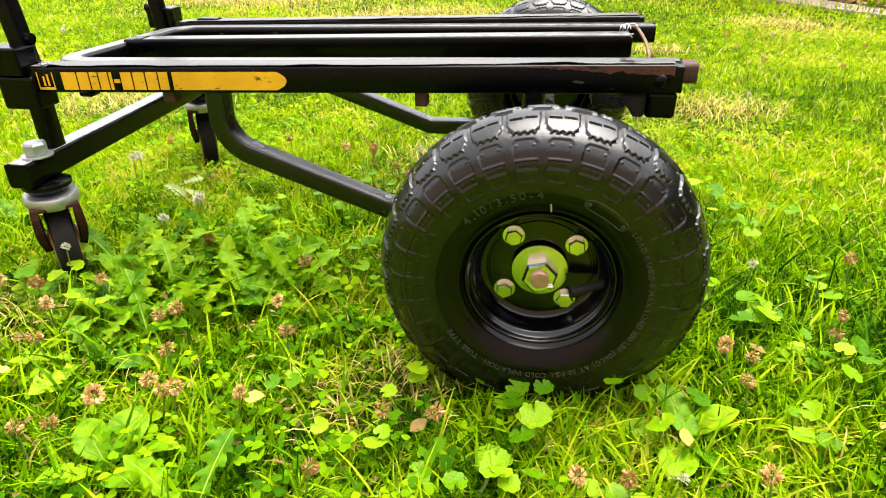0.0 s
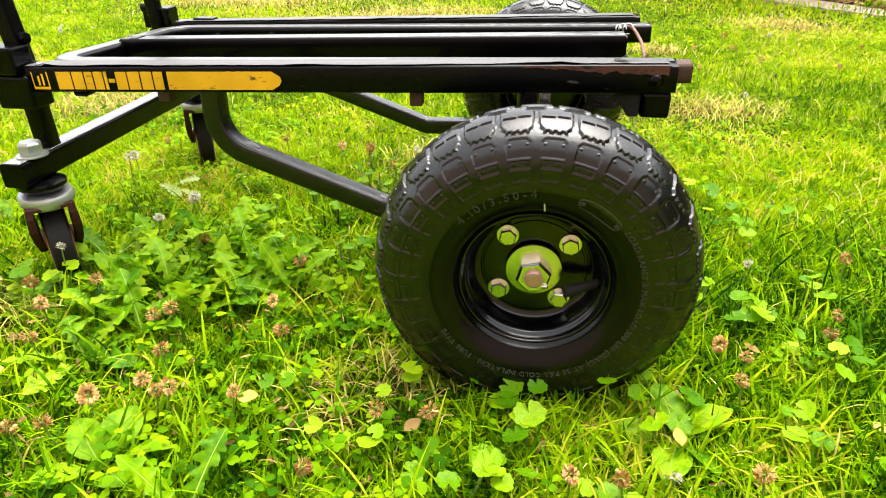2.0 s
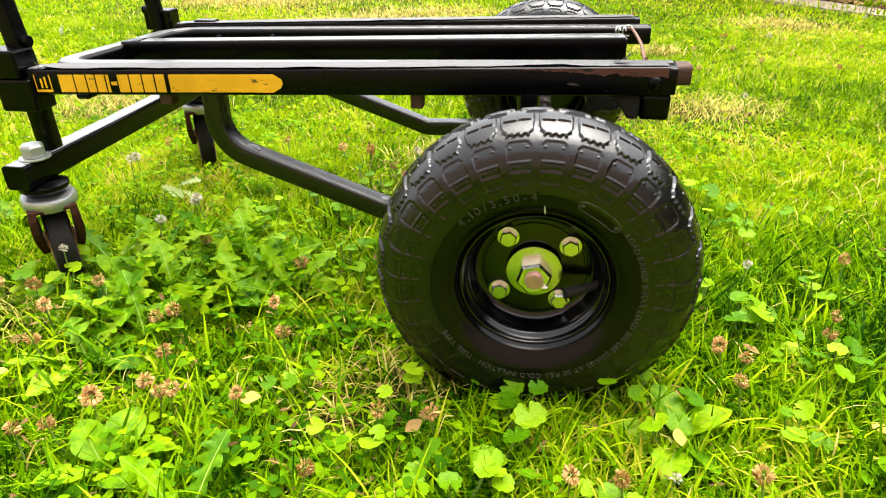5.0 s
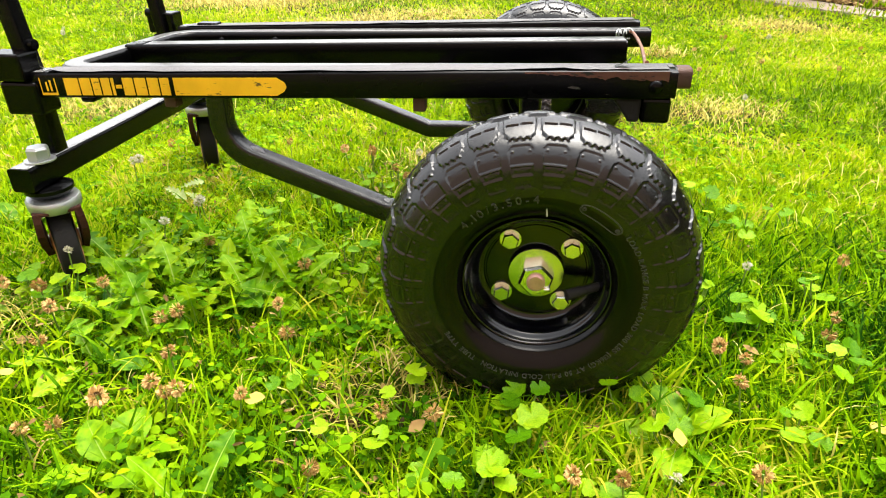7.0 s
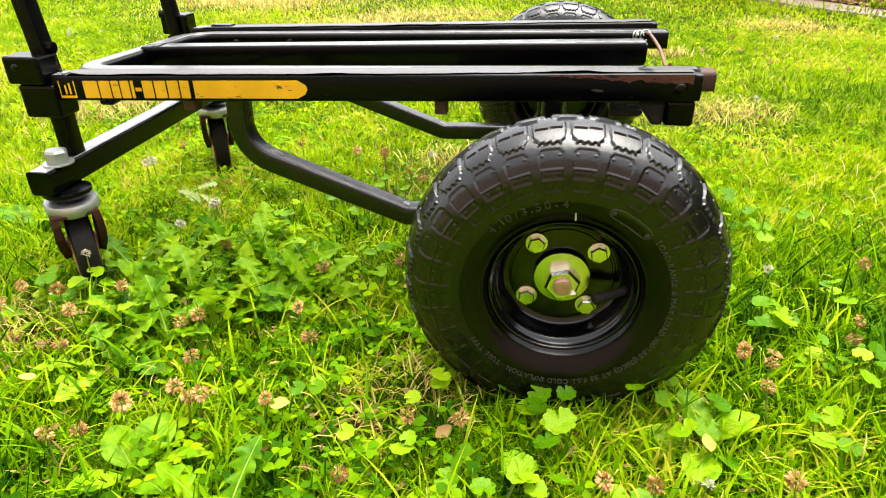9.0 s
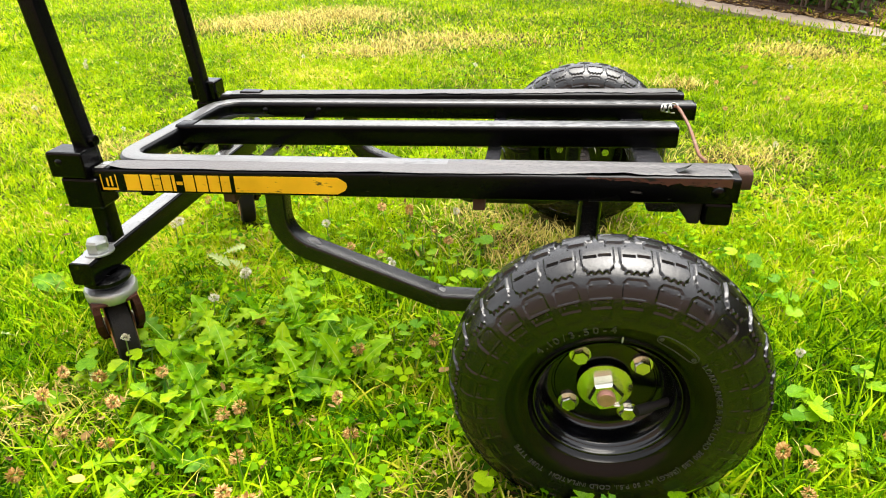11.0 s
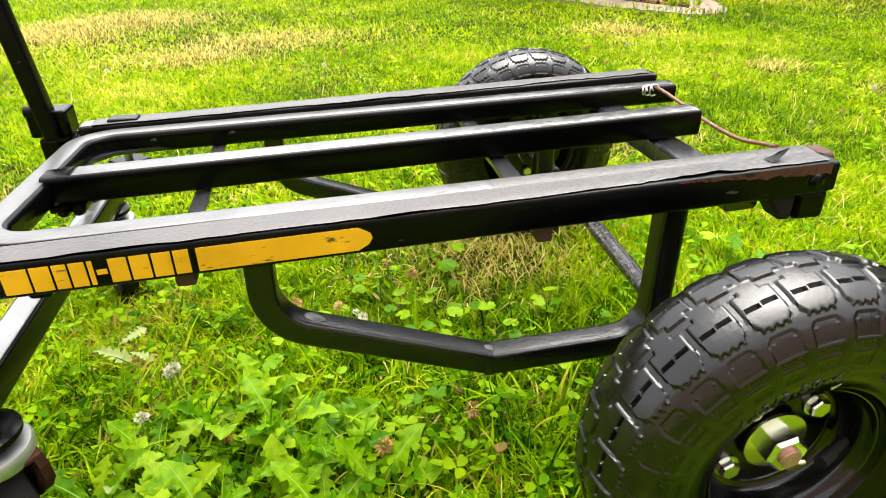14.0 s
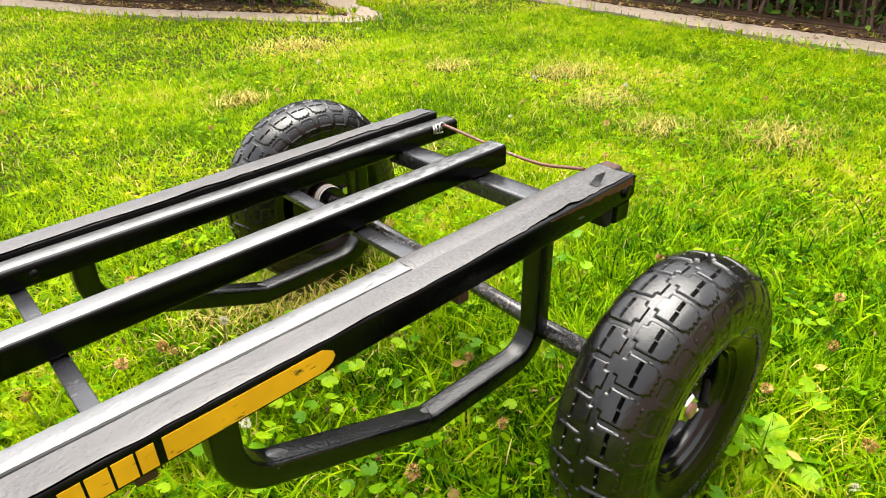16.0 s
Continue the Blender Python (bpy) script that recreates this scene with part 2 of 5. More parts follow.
far_lawn = soil_nodes.new("ShaderNodeMix")
far_lawn.data_type = "RGBA"
far_lawn.inputs["B"].default_value = (0.085, 0.135, 0.006, 1)
reach, span = soil_nodes.new("ShaderNodeVectorMath"), soil_nodes.new("ShaderNodeMapRange")
reach.operation = "LENGTH"
span.inputs["From Min"].default_value, span.inputs["From Max"].default_value = 2.5, 5.5
soil_links.new(soil_nodes["Texture Coordinate"].outputs["Object"], reach.inputs[0])
soil_links.new(reach.outputs["Value"], span.inputs["Value"])
soil_links.new(span.outputs[0], far_lawn.inputs["Factor"])
soil_links.new(moss_ramp.outputs["Color"], far_lawn.inputs["A"])
soil_links.new(far_lawn.outputs["Result"], soil_nodes["Principled BSDF"].inputs["Base Color"])
PAVING = mat("pale_paving", (0.27, 0.215, 0.165), 0.9, 0, 0.3, 12, 0.8, 120, 0, 0.1)
EARTH = mat("bed_earth", (0.05, 0.031, 0.020), 0.95, 0, 0.6, 20, 1.0, 60, 0, 0.05)
HEDGELEAF = leafy("hedge_leaf", [(0.0, (0.03, 0.08, 0.01)), (0.5, (0.06, 0.15, 0.015)), (1.0, (0.16, 0.28, 0.03))], 0.4, 0.35, 6.0)
TWIG = mat("twig_bark", (0.10, 0.06, 0.04), 0.85, 0, 0.4, 40, 0.8, 200)


# ---- mesh tools ----
def mesh_ob(name, verts, faces, material, parent=None, smooth=True, label=""):
    me = bpy.data.meshes.new(name)
    me.from_pydata([tuple(v) for v in verts], [], faces)
    me.update()
    me.materials.append(material)
    if smooth:
        me.shade_smooth()
    ob = new(name, me)
    if parent is not None:
        ob.parent = parent
    if label:
        tagged(ob, label)
    return ob


def part(name, bm, material, parent, label="", smooth=None):
    """Links a bmesh as one mesh object under a thing or a part. smooth: the angle up to which edges shade smooth."""
    bmesh.ops.recalc_face_normals(bm, faces=bm.faces)
    if smooth is not None:
        for f in bm.faces:
            f.smooth = True
        for e in bm.edges:
            e.smooth = len(e.link_faces) == 2 and e.calc_face_angle(3.2) < radians(smooth)
    me = bpy.data.meshes.new(name)
    bm.to_mesh(me)
    bm.free()
    me.materials.append(material)
    ob = new(name, me)
    ob.parent = parent
    if label:
        tagged(ob, label)
    return ob


def thing(name, label, category, group="", kind="", at=(0, 0, 0)):
    ob = new(name)
    ob.empty_display_size = 0.02
    ob.location = at
    return tagged(ob, label, category, group, kind)


def box(x0, x1, y0, y1, z0, z1, bevel=0.002, seg=2, bm=None):
    bm = bm or bmesh.new()
    r = bmesh.ops.create_cube(bm, size=1, matrix=Matrix.LocRotScale(((x0 + x1) / 2, (y0 + y1) / 2, (z0 + z1) / 2), None, (x1 - x0, y1 - y0, z1 - z0)))
    if bevel:
        es = list({e for v in r["verts"] for e in v.link_edges})
        bmesh.ops.bevel(bm, geom=es, offset=bevel, segments=seg, affect="EDGES", profile=0.5)
    return bm


def fillet(pts, radii, n=7):
    """A polyline whose corners are rounded by the radii given."""
    pts = [Vector(p) for p in pts]
    out = [pts[0]]
    for i in range(1, len(pts) - 1):
        p, r = pts[i], radii[i - 1]
        a, b = (pts[i - 1] - p).normalized(), (pts[i + 1] - p).normalized()
        half = a.angle(b) / 2
        d = r / math.tan(half)
        c = p + (a + b).normalized() * (r / math.sin(half))
        s, e = p + a * d - c, p + b * d - c
        for k in range(n + 1):
            out.append(c + s.slerp(e, k / n).normalized() * r if s.length > 1e-6 else p)
    return out + [pts[-1]]


def rounded(w, h, r, n=3):
    """A rectangle's outline with rounded corners."""
    out = []
    for cx, cy, a in ((w / 2 - r, h / 2 - r, 0), (r - w / 2, h / 2 - r, 90), (r - w / 2, r - h / 2, 180), (w / 2 - r, r - h / 2, 270)):
        for k in range(n + 1):
            t = radians(a + 90 * k / n)
            out.append((cx + r * math.cos(t), cy + r * math.sin(t)))
    return out


def circle(r, n=16):
    return [(r * math.cos(2 * math.pi * k / n), r * math.sin(2 * math.pi * k / n)) for k in range(n)]


def sweep(path, outline, up, bm=None, caps=True):
    """A closed outline drawn along a path; up is the direction of the outline's second axis."""
    bm = bm or bmesh.new()
    path, up = [Vector(p) for p in path], Vector(up)
    rings = []
    for i, p in enumerate(path):
        t = (path[min(i + 1, len(path) - 1)] - path[max(i - 1, 0)]).normalized()
        side = t.cross(up).normalized()
        top = side.cross(t).normalized()
        rings.append([bm.verts.new(p + side * u + top * v) for u, v in outline])
    for a, b in zip(rings[:-1], rings[1:]):
        for k in range(len(a)):
            j = (k + 1) % len(a)
            bm.faces.new((a[k], a[j], b[j], b[k]))
    if caps:
        bm.faces.new(rings[0][::-1])
        bm.faces.new(rings[-1])
    return bm


def rod(a, b, r, n=16, bm=None):
    a, b = Vector(a), Vector(b)
    up = Vector((0, 0, 1)) if abs((b - a).normalized().z) < 0.9 else Vector((1, 0, 0))
    return sweep([a, b], circle(r, n), up, bm)


def lathe(profile, n=48, m=None, bm=None, closed=False):
    """A profile of (radius, along) turned about the y axis."""
    bm = bm or bmesh.new()
    m = m or Matrix()
    rings = [[bm.verts.new(m @ Vector((r * math.cos(2 * math.pi * k / n), y, r * math.sin(2 * math.pi * k / n)))) for k in range(n)] for r, y in profile]
    for a, b in zip(rings[:-1], rings[1:]):
        for k in range(n):
            j = (k + 1) % n
            bm.faces.new((a[k], b[k], b[j], a[j]))
    if closed:
        bm.faces.new(rings[0])
        bm.faces.new(rings[-1][::-1])
    return bm


def hexhead(c, axis_y, r, h, bm=None, turn=0.0):
    """A hexagon bolt head whose axis lies along y, chamfered; axis_y is +1 or -1, the way that it points."""
    bm = bm or bmesh.new()
    c = Vector(c)
    rings = []
    for rr, d in ((r, 0), (r, h * 0.8), (r * 0.86, h)):
        rings.append([bm.verts.new(c + Vector((rr * math.cos(turn + k * math.pi / 3), axis_y * d, rr * math.sin(turn + k * math.pi / 3)))) for k in range(6)])
    for a, b in zip(rings[:-1], rings[1:]):
        for k in range(6):
            bm.faces.new((a[k], a[(k + 1) % 6], b[(k + 1) % 6], b[k]))
    bm.faces.new(rings[-1])
    bm.faces.new(rings[0][::-1])
    return bm


def deck_z(x, h=0.0):
    """The height of the deck's top, which falls a little towards the casters."""
    return 0.2565 + 0.0325 * x + h


UP = Vector((-0.0325, 0, 1)).normalized()


# ---- ground ----
def ground_z(x, y):
    return 0.006 * math.sin(2.1 * x + 0.7) * math.sin(1.7 * y) + 0.004 * math.sin(5.3 * x - 2.0 * y)


def build_ground():
    bm = bmesh.new()
    xs = [-60, -20, -8, -4] + [-3 + 0.1 * k for k in range(66)] + [4.5, 8, 20, 60]
    ys = [-60, -20, -6, -3] + [-1.5 + 0.1 * k for k in range(66)] + [6, 9, 20, 60]
    grid = [[bm.verts.new((x, y, ground_z(x, y) if abs(x) < 4 and abs(y) < 5.2 else 0)) for y in ys] for x in xs]
    for i in range(len(xs) - 1):
        for j in range(len(ys) - 1):
            bm.faces.new((grid[i][j], grid[i + 1][j], grid[i + 1][j + 1], grid[i][j + 1]))
    ob = part("ground", bm, SOIL, None, smooth=60)
    return tagged(ob, "lawn ground of dark soil and green thatch", "ground", kind="structure")


build_ground()


# A plain unseen wall, added behind the camera to shape the reflections.
back_wall = part("unseen_wall_south", box(-7, 7, -3.0, -2.7, -0.1, 2.5, 0.01), mat("pink_plaster", (0.42, 0.28, 0.24), 0.9, 0, 0.25, 3, 0.5, 60), None)
tagged(back_wall, "plain pinkish unseen wall added for reflections", "wall", kind="structure")


# The garden path that borders the lawn and runs on past the cart; its spit and bay are shaped to fit the camera's view.
EDGE = ((-0.3, 8.0), (0.0, 5.4), (0.36, 4.2), (0.64, 3.46), (0.95, 2.94), (1.18, 2.56), (1.37, 2.34), (1.56, 2.44), (1.76, 2.95), (2.08, 3.34), (2.42, 3.08), (2.44, 2.4), (2.34, 1.75), (2.26, 1.2), (2.20, 0.7), (2.16, 0.1), (2.12, -1.2), (2.05, -2.6))


def path_edge(s):
    """A point of the path's lawn side and the direction along it, for s from 0 (far) to 1 (near)."""
    pts = [Vector((*p, 0)) for p in EDGE]
    f = s * (len(pts) - 1)
    i = min(int(f), len(pts) - 2)
    t = f - i
    p0, p1, p2, p3 = pts[max(i - 1, 0)], pts[i], pts[i + 1], pts[min(i + 2, len(pts) - 1)]
    q = 0.5 * ((2 * p1) + (p2 - p0) * t + (2 * p0 - 5 * p1 + 4 * p2 - p3) * t * t + (3 * p1 - p0 - 3 * p2 + p3) * t**3)
    d = 0.5 * ((p2 - p0) + 2 * (2 * p0 - 5 * p1 + 4 * p2 - p3) * t + 3 * (3 * p1 - p0 - 3 * p2 + p3) * t * t)
    return q, d.normalized()


EDGE_LINE = np.array([path_edge(k / 240)[0][:2] for k in range(241)])


def edge_offset(x, y):
    """Signed distance from the path's lawn edge: negative on the lawn, positive towards the hedge."""
    x, y = np.asarray(x, float), np.asarray(y, float)
    best, sign = np.full(x.shape, 1e9), np.zeros(x.shape)
    for a, b in zip(EDGE_LINE[:-1], EDGE_LINE[1:]):
        d = b - a
        t = np.clip(((x - a[0]) * d[0] + (y - a[1]) * d[1]) / (d @ d), 0, 1)
        dist = (x - a[0] - t * d[0]) ** 2 + (y - a[1] - t * d[1]) ** 2
        side = d[0] * (y - a[1]) - d[1] * (x - a[0])
        near = dist < best
        best, sign = np.where(near, dist, best), np.where(near, side, sign)
    return np.sqrt(best) * np.sign(sign)


def offset_line(off, n, wobble, seed):
    """Points that run off metres beside the lawn edge; where the line would fold over itself, its points gather at the fold."""
    rnd = random.Random(seed)
    pts = []
    for k in range(n + 1):
        p, d = path_edge(k / n)
        o = off + rnd.uniform(-wobble, wobble)
        pts.append((p.x - d.y * o, p.y + d.x * o))
    if off < 0.05:
        return pts
    real = edge_offset([p[0] for p in pts], [p[1] for p in pts])
    good = [k for k in range(n + 1) if real[k] > 0.9 * (off - wobble)]
    return [pts[min(good, key=lambda g: abs(g - k))] for k in range(n + 1)]


def strip(name, inner, outer, z0, z1, material, label, category, n=160, wobble=0.02):
    """A band beside the path's lawn edge, from inner to outer metres off it."""
    bm = bmesh.new()
    rows = []
    for a, b in zip(offset_line(inner, n, wobble, 5), offset_line(outer, n, wobble * 0.5, 6)):
        rows.append([bm.verts.new((*a, -0.05)), bm.verts.new((*a, z0)), bm.verts.new((*b, z1)), bm.verts.new((*b, -0.05))])
    for a, b in zip(rows[:-1], rows[1:]):
        for i in range(3):
            bm.faces.new((a[i], a[i + 1], b[i + 1], b[i]))
    bmesh.ops.dissolve_degenerate(bm, dist=0.0005, edges=bm.edges)
    return tagged(part(name, bm, material, None, smooth=40), label, category, kind="structure")


strip("path", 0.0, 0.225, 0.012, 0.016, PAVING, "narrow pale dusty garden path beside the lawn", "path")
strip("kerb", 0.19, 0.28, 0.0175, 0.036, EARTH, "low crumbling earth kerb between path and hedge", "kerb", n=320, wobble=0.012)
strip("bed", 0.268, 1.1, 0.04, 0.06, EARTH, "dark earth bed under the hedge", "bed", wobble=0.004)

border_rng = np.random.default_rng(11)


def border_points(n, inner, outer, s0=0.02, s1=0.98):
    """Scattered places between inner and outer metres off the lawn edge, with their offset."""
    line = [path_edge(f) for f in border_rng.uniform(s0, s1, n)]
    off = border_rng.uniform(inner, outer, n)
    x = np.array([p.x - d.y * o for (p, d), o in zip(line, off)])
    y = np.array([p.y + d.x * o for (p, d), o in zip(line, off)])
    real = edge_offset(x, y)
    k = real > inner - 0.01
    return x[k], y[k], real[k]


def path_litter(name, count, inner, outer, z0, z1, sizes, material, label, category):
    """Small bits strewn along the path, between inner and outer metres off its lawn edge."""
    rnd = random.Random(count)
    verts, faces = [], []
    for x, y, off in zip(*border_points(count, inner, outer, 0.1, 0.9)):
        f = min(1, (off - inner) / (outer - inner))
        c = Vector((x, y, z0 + (z1 - z0) * f + rnd.uniform(0, 0.006)))
        s, w = rnd.uniform(*sizes), rnd.uniform(0.2, 0.7)
        q = Euler((rnd.uniform(-0.5, 0.5), rnd.uniform(-0.5, 0.5), rnd.uniform(0, 6.28))).to_matrix()
        i = len(verts)
        for a, b in ((-1, 0), (-0.2, -w), (0.5, -0.8 * w), (1, 0), (0.4, 0.9 * w), (-0.4, 0.7 * w)):
            verts.append(c + q @ Vector((a * s, b * s, 0.3 * abs(b) * s)))
        faces += [(i, i + 1, i + 2, i + 3), (i, i + 3, i + 4, i + 5)]
    ob = mesh_ob(name, verts, faces, material)
    return tagged(ob, label, category, kind="stuff")


path_litter("leaf_litter", 9000, 0.18, 0.5, 0.018, 0.05, (0.006, 0.018), LITTER, "dry brown leaf litter along the hedge foot", "litter")
path_litter("leaf_litter", 800, 0.0, 0.2, 0.018, 0.02, (0.003, 0.009), LITTER, "scattered dry bits on the path", "litter")


def build_hedge():
    """A hedge behind the path: bare stems below, leaves above; the upper part is unseen."""
    rnd = random.Random(11)
    root = thing("hedge", "leafy green hedge with bare brown stems behind the path", "hedge")
    stems, leaves, lf = bmesh.new(), [], []
    for x, y, off in zip(*border_points(1000, 0.29, 0.75)):
        a = Vector((x, y, 0))
        top = a + Vector((rnd.uniform(-0.15, 0.15), rnd.uniform(-0.15, 0.15), rnd.uniform(0.5, 0.9)))
        mid = (a + top) / 2 + Vector((rnd.uniform(-0.05, 0.05), rnd.uniform(-0.05, 0.05), 0))
        sweep([a, mid, top], circle(rnd.uniform(0.003, 0.008), 5), (1, 0.2, 0), stems)
    part("undergrowth", stems, TWIG, root)

    def leaf(c, s, tilt):
        q = Euler((rnd.uniform(-tilt, tilt), rnd.uniform(-tilt, tilt), rnd.uniform(0, 6.28))).to_matrix()
        i = len(leaves)
        for u, v, w in ((-1.2, 0, 0), (-0.3, -0.5, 0.1), (0.6, -0.42, 0.1), (1.3, 0, -0.1), (0.6, 0.42, 0.1), (-0.3, 0.5, 0.1)):
            leaves.append(c + q @ Vector((u * s, v * s, w * s)))
        lf.extend([(i, i + 1, i + 2, i + 3), (i, i + 3, i + 4, i + 5)])

    # Leaves reach 1.5 m, unseen above the foot: height added to darken low reflections.
    for x, y, off in zip(*border_points(46000, 0.27, 0.95)):
        z = rnd.betavariate(0.8, 1.5) * 1.55
        if z < 0.16 and rnd.random() < 0.5:
            continue
        leaf(Vector((x, y, 0.045 + z)), rnd.uniform(0.011, 0.024) * (1 + 1.2 * min(1, z)), 1.2)
    for x, y, off in zip(*border_points(10000, 0.5, 1.1)):
        leaf(Vector((x, y, rnd.uniform(1.35, 1.6))), rnd.uniform(0.03, 0.06), 0.8)
    mesh_ob("foliage", leaves, lf, HEDGELEAF, root)
    # Opaque brown sheet added inside the hedge; it darkens the gaps between leaves.
    bm, rows = bmesh.new(), []
    lines = [(offset_line(o, 120, 0.03, 40 + i), z) for i, (o, z) in enumerate(((0.62, 0.05), (0.55, 0.3), (0.58, 1.35), (0.8, 1.5), (1.0, 1.3), (1.0, 0.05)))]
    for k in range(2, 119):
        rows.append([bm.verts.new((*line[k], z)) for line, z in lines])
    for a, b in zip(rows[:-1], rows[1:]):
        for i in range(5):
            bm.faces.new((a[i], a[i + 1], b[i + 1], b[i]))
    bmesh.ops.dissolve_degenerate(bm, dist=0.0005, edges=bm.edges)
    part("core_sheet", bm, TWIG, root, "brown sheet added inside the hedge to close it off", smooth=60)


build_hedge()


# ---- the cart ----
def build_cart():
    cart = thing("platform_cart", "black steel tube equipment cart standing on a lawn", "cart")
    x_end = 0.115

    def line(x0, x1, y, h):
        return [(x0, y, deck_z(x0, h)), (x1, y, deck_z(x1, h))]

    # near and far outer rails with peeling grip tape on top
    for name, y, x0, x1, dz in (("outer_rail", 0.1565, -0.512, 0.108, 0.0), ("outer_rail", 0.4580, -0.516, 0.1165, -0.003)):
        rail = part(name, sweep(line(x0, x1, y, -0.01275 + dz), rounded(0.026, 0.0255, 0.003), UP), SCUFFED, cart, smooth=50)
        rnd = random.Random(int(y * 1000))
        bm = bmesh.new()
        n, prev = 160, None
        for k in range(n + 1):
            x = x0 + 0.012 + (x1 - x0 - 0.014) * k / n
            curl = 0.006 * max(0, 1 - (x - x0 - 0.012) / 0.03) ** 2 if dz == 0 else 0
            lift = dz + curl + 0.0006 + 0.0016 * max(0, noise.noise((x * 22, y * 9, 0)))
            a = y - 0.0122 + 0.0016 * noise.noise((x * 45, 1, y)) + max(0, min(1, (x + 0.13) / 0.08)) * (0.0035 + 0.0050 * noise.noise((x * 26, 7, y)) + 0.0022 * noise.noise((x * 110, 2, y)))
            b = y + 0.0118 + 0.0008 * noise.noise((x * 30, 3, y))
            row = [bm.verts.new((x, a, deck_z(x, lift + 0.0004))), bm.verts.new((x, a + 0.002, deck_z(x, dz + (lift - dz) * 0.6 + 0.0011))), bm.verts.new((x, (a + b) / 2, deck_z(x, dz + 0.0010))), bm.verts.new((x, b, deck_z(x, dz + 0.0009)))]
            if prev:
                for i in range(3):
                    bm.faces.new((prev[i], prev[i + 1], row[i + 1], row[i]))
            prev = row
        part("grip_tape", bm, TAPE, rail, "grey textured grip tape, peeling at its edge", smooth=40)
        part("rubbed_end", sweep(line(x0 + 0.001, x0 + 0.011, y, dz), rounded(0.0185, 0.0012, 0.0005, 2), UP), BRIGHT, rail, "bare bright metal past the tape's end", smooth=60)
        part("end_cap", sweep(line(x1 - 0.001, x1 + 0.006, y + 0.0005, -0.013 + dz), rounded(0.0245, 0.024, 0.003), UP), BLACK, rail, smooth=50)

    # the inner frame, a tube bent to a U
    ui, uo, xu, far_end = 0.1830, 0.4322, -0.5085, 0.1335

    def tube_z(x, y, h):
        return deck_z(x, h + 0.0036 * (0.12 - x) / 0.63 - 0.0062 * (y - ui) / (uo - ui))

    pts = fillet([(x, y, tube_z(x, y, -0.0150)) for x, y in ((x_end + 0.004, ui), (xu, ui), (xu, uo), (far_end, uo))], (0.034, 0.034), 10)
    frame_ob = part("inner_frame", sweep(pts, rounded(0.0255, 0.022, 0.0055, 4), UP), BLACK, cart, smooth=60)
    # Pale strip along the tube's top: painted sky reflection.
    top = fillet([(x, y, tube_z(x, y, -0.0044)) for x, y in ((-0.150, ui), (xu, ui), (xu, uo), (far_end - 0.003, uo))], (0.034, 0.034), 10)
    part("sheen_strip", sweep(top, rounded(0.0180, 0.0016, 0.0007, 2), UP), SHEEN, frame_ob, "pale strip for the sky's sheen on the tube's top", smooth=60)
    bm, prev = bmesh.new(), None
    for k in range(91):
        x = -0.152 + 0.268 * k / 90
        z = tube_z(x, ui, -0.0034)
        w = 0.0108 + 0.0010 * noise.noise((x * 60, 4, 0))
        row = [bm.verts.new((x, ui - w, z - 0.0010)), bm.verts.new((x, ui - 0.006, z + 0.0004)), bm.verts.new((x, ui + 0.006, z + 0.0004)), bm.verts.new((x, ui + w, z - 0.0012))]
        if prev:
            for i in range(3):
                bm.faces.new((prev[i], prev[i + 1], row[i + 1], row[i]))
        prev = row
    part("grip_tape", bm, TAPE, frame_ob, "grey textured grip tape on the tube", smooth=40)
    part("end_cap", sweep(line(x_end + 0.003, x_end + 0.017, ui, -0.0140), rounded(0.0235, 0.0185, 0.004), UP), RUST, frame_ob, "rust-brown end cap", smooth=50)
    # middle bar
    bar = part("middle_bar", sweep(line(-0.502, 0.0868, 0.305, -0.0125), rounded(0.026, 0.025, 0.0035), UP), BLACK, cart, smooth=50)
    # The bar's top gets the same painted sky reflection.
    part("sheen_strip", sweep(line(-0.478, 0.0855, 0.305, -0.0006), rounded(0.0205, 0.0016, 0.0007, 2), UP), SHEEN, bar, "pale strip for the sky's sheen on the tube's top", smooth=60)
    part("bar_sleeve", sweep(line(-0.489, -0.4805, 0.305, -0.0123), rounded(0.0272, 0.0262, 0.005), UP), BLACK, bar, smooth=50)
    part("end_plug", sweep(line(0.0863, 0.0885, 0.305, -0.0125), rounded(0.022, 0.021, 0.003), UP), BLACK, bar, smooth=50)
    # cross braces under the bars
    for x, w, h in ((-0.3785, 0.013, 0.004), (-0.113, 0.016, 0.006), (0.056, 0.030, 0.020)):
        part("cross_brace", sweep([(x, 0.171, deck_z(x, -0.0257 - h / 2)), (x, 0.447, deck_z(x, -0.0290 - h / 2))], rounded(w, h, min(w, h) * 0.2), UP), BRACE, cart, smooth=50)

    # side frames that carry the axle
    for y in (0.160, 0.443):
        pts = fillet([(-0.324, y, deck_z(-0.324, -0.024)), (-0.325, y, 0.1660), (-0.155, y, 0.1035), (-0.013, y, 0.1065), (-0.013, y, deck_z(-0.013, -0.024))], (0.042, 0.012, 0.036), 9)
        side = part("side_frame", sweep(pts, rounded(0.0205, 0.022, 0.004, 4), (0, 1, 0)), FRAME_PAINT, cart, smooth=60)
        for x, z in ((-0.291, 0.1643), (-0.1545, 0.1136)):
            bm = bmesh.new()
            bmesh.ops.create_icosphere(bm, subdivisions=2, radius=1, matrix=Matrix.LocRotScale((x, y, z), Euler((0, 0.33, 0)), (0.009, 0.0055, 0.0011)))
            for v in bm.verts:
                d = v.co - Vector((x, y, z))
                v.co = Vector((x, y, z)) + d * (1 + 0.6 * noise.noise(v.co * 260))
            part("weld_patch", bm, WORN, side, "bare worn metal at the bend", smooth=80)
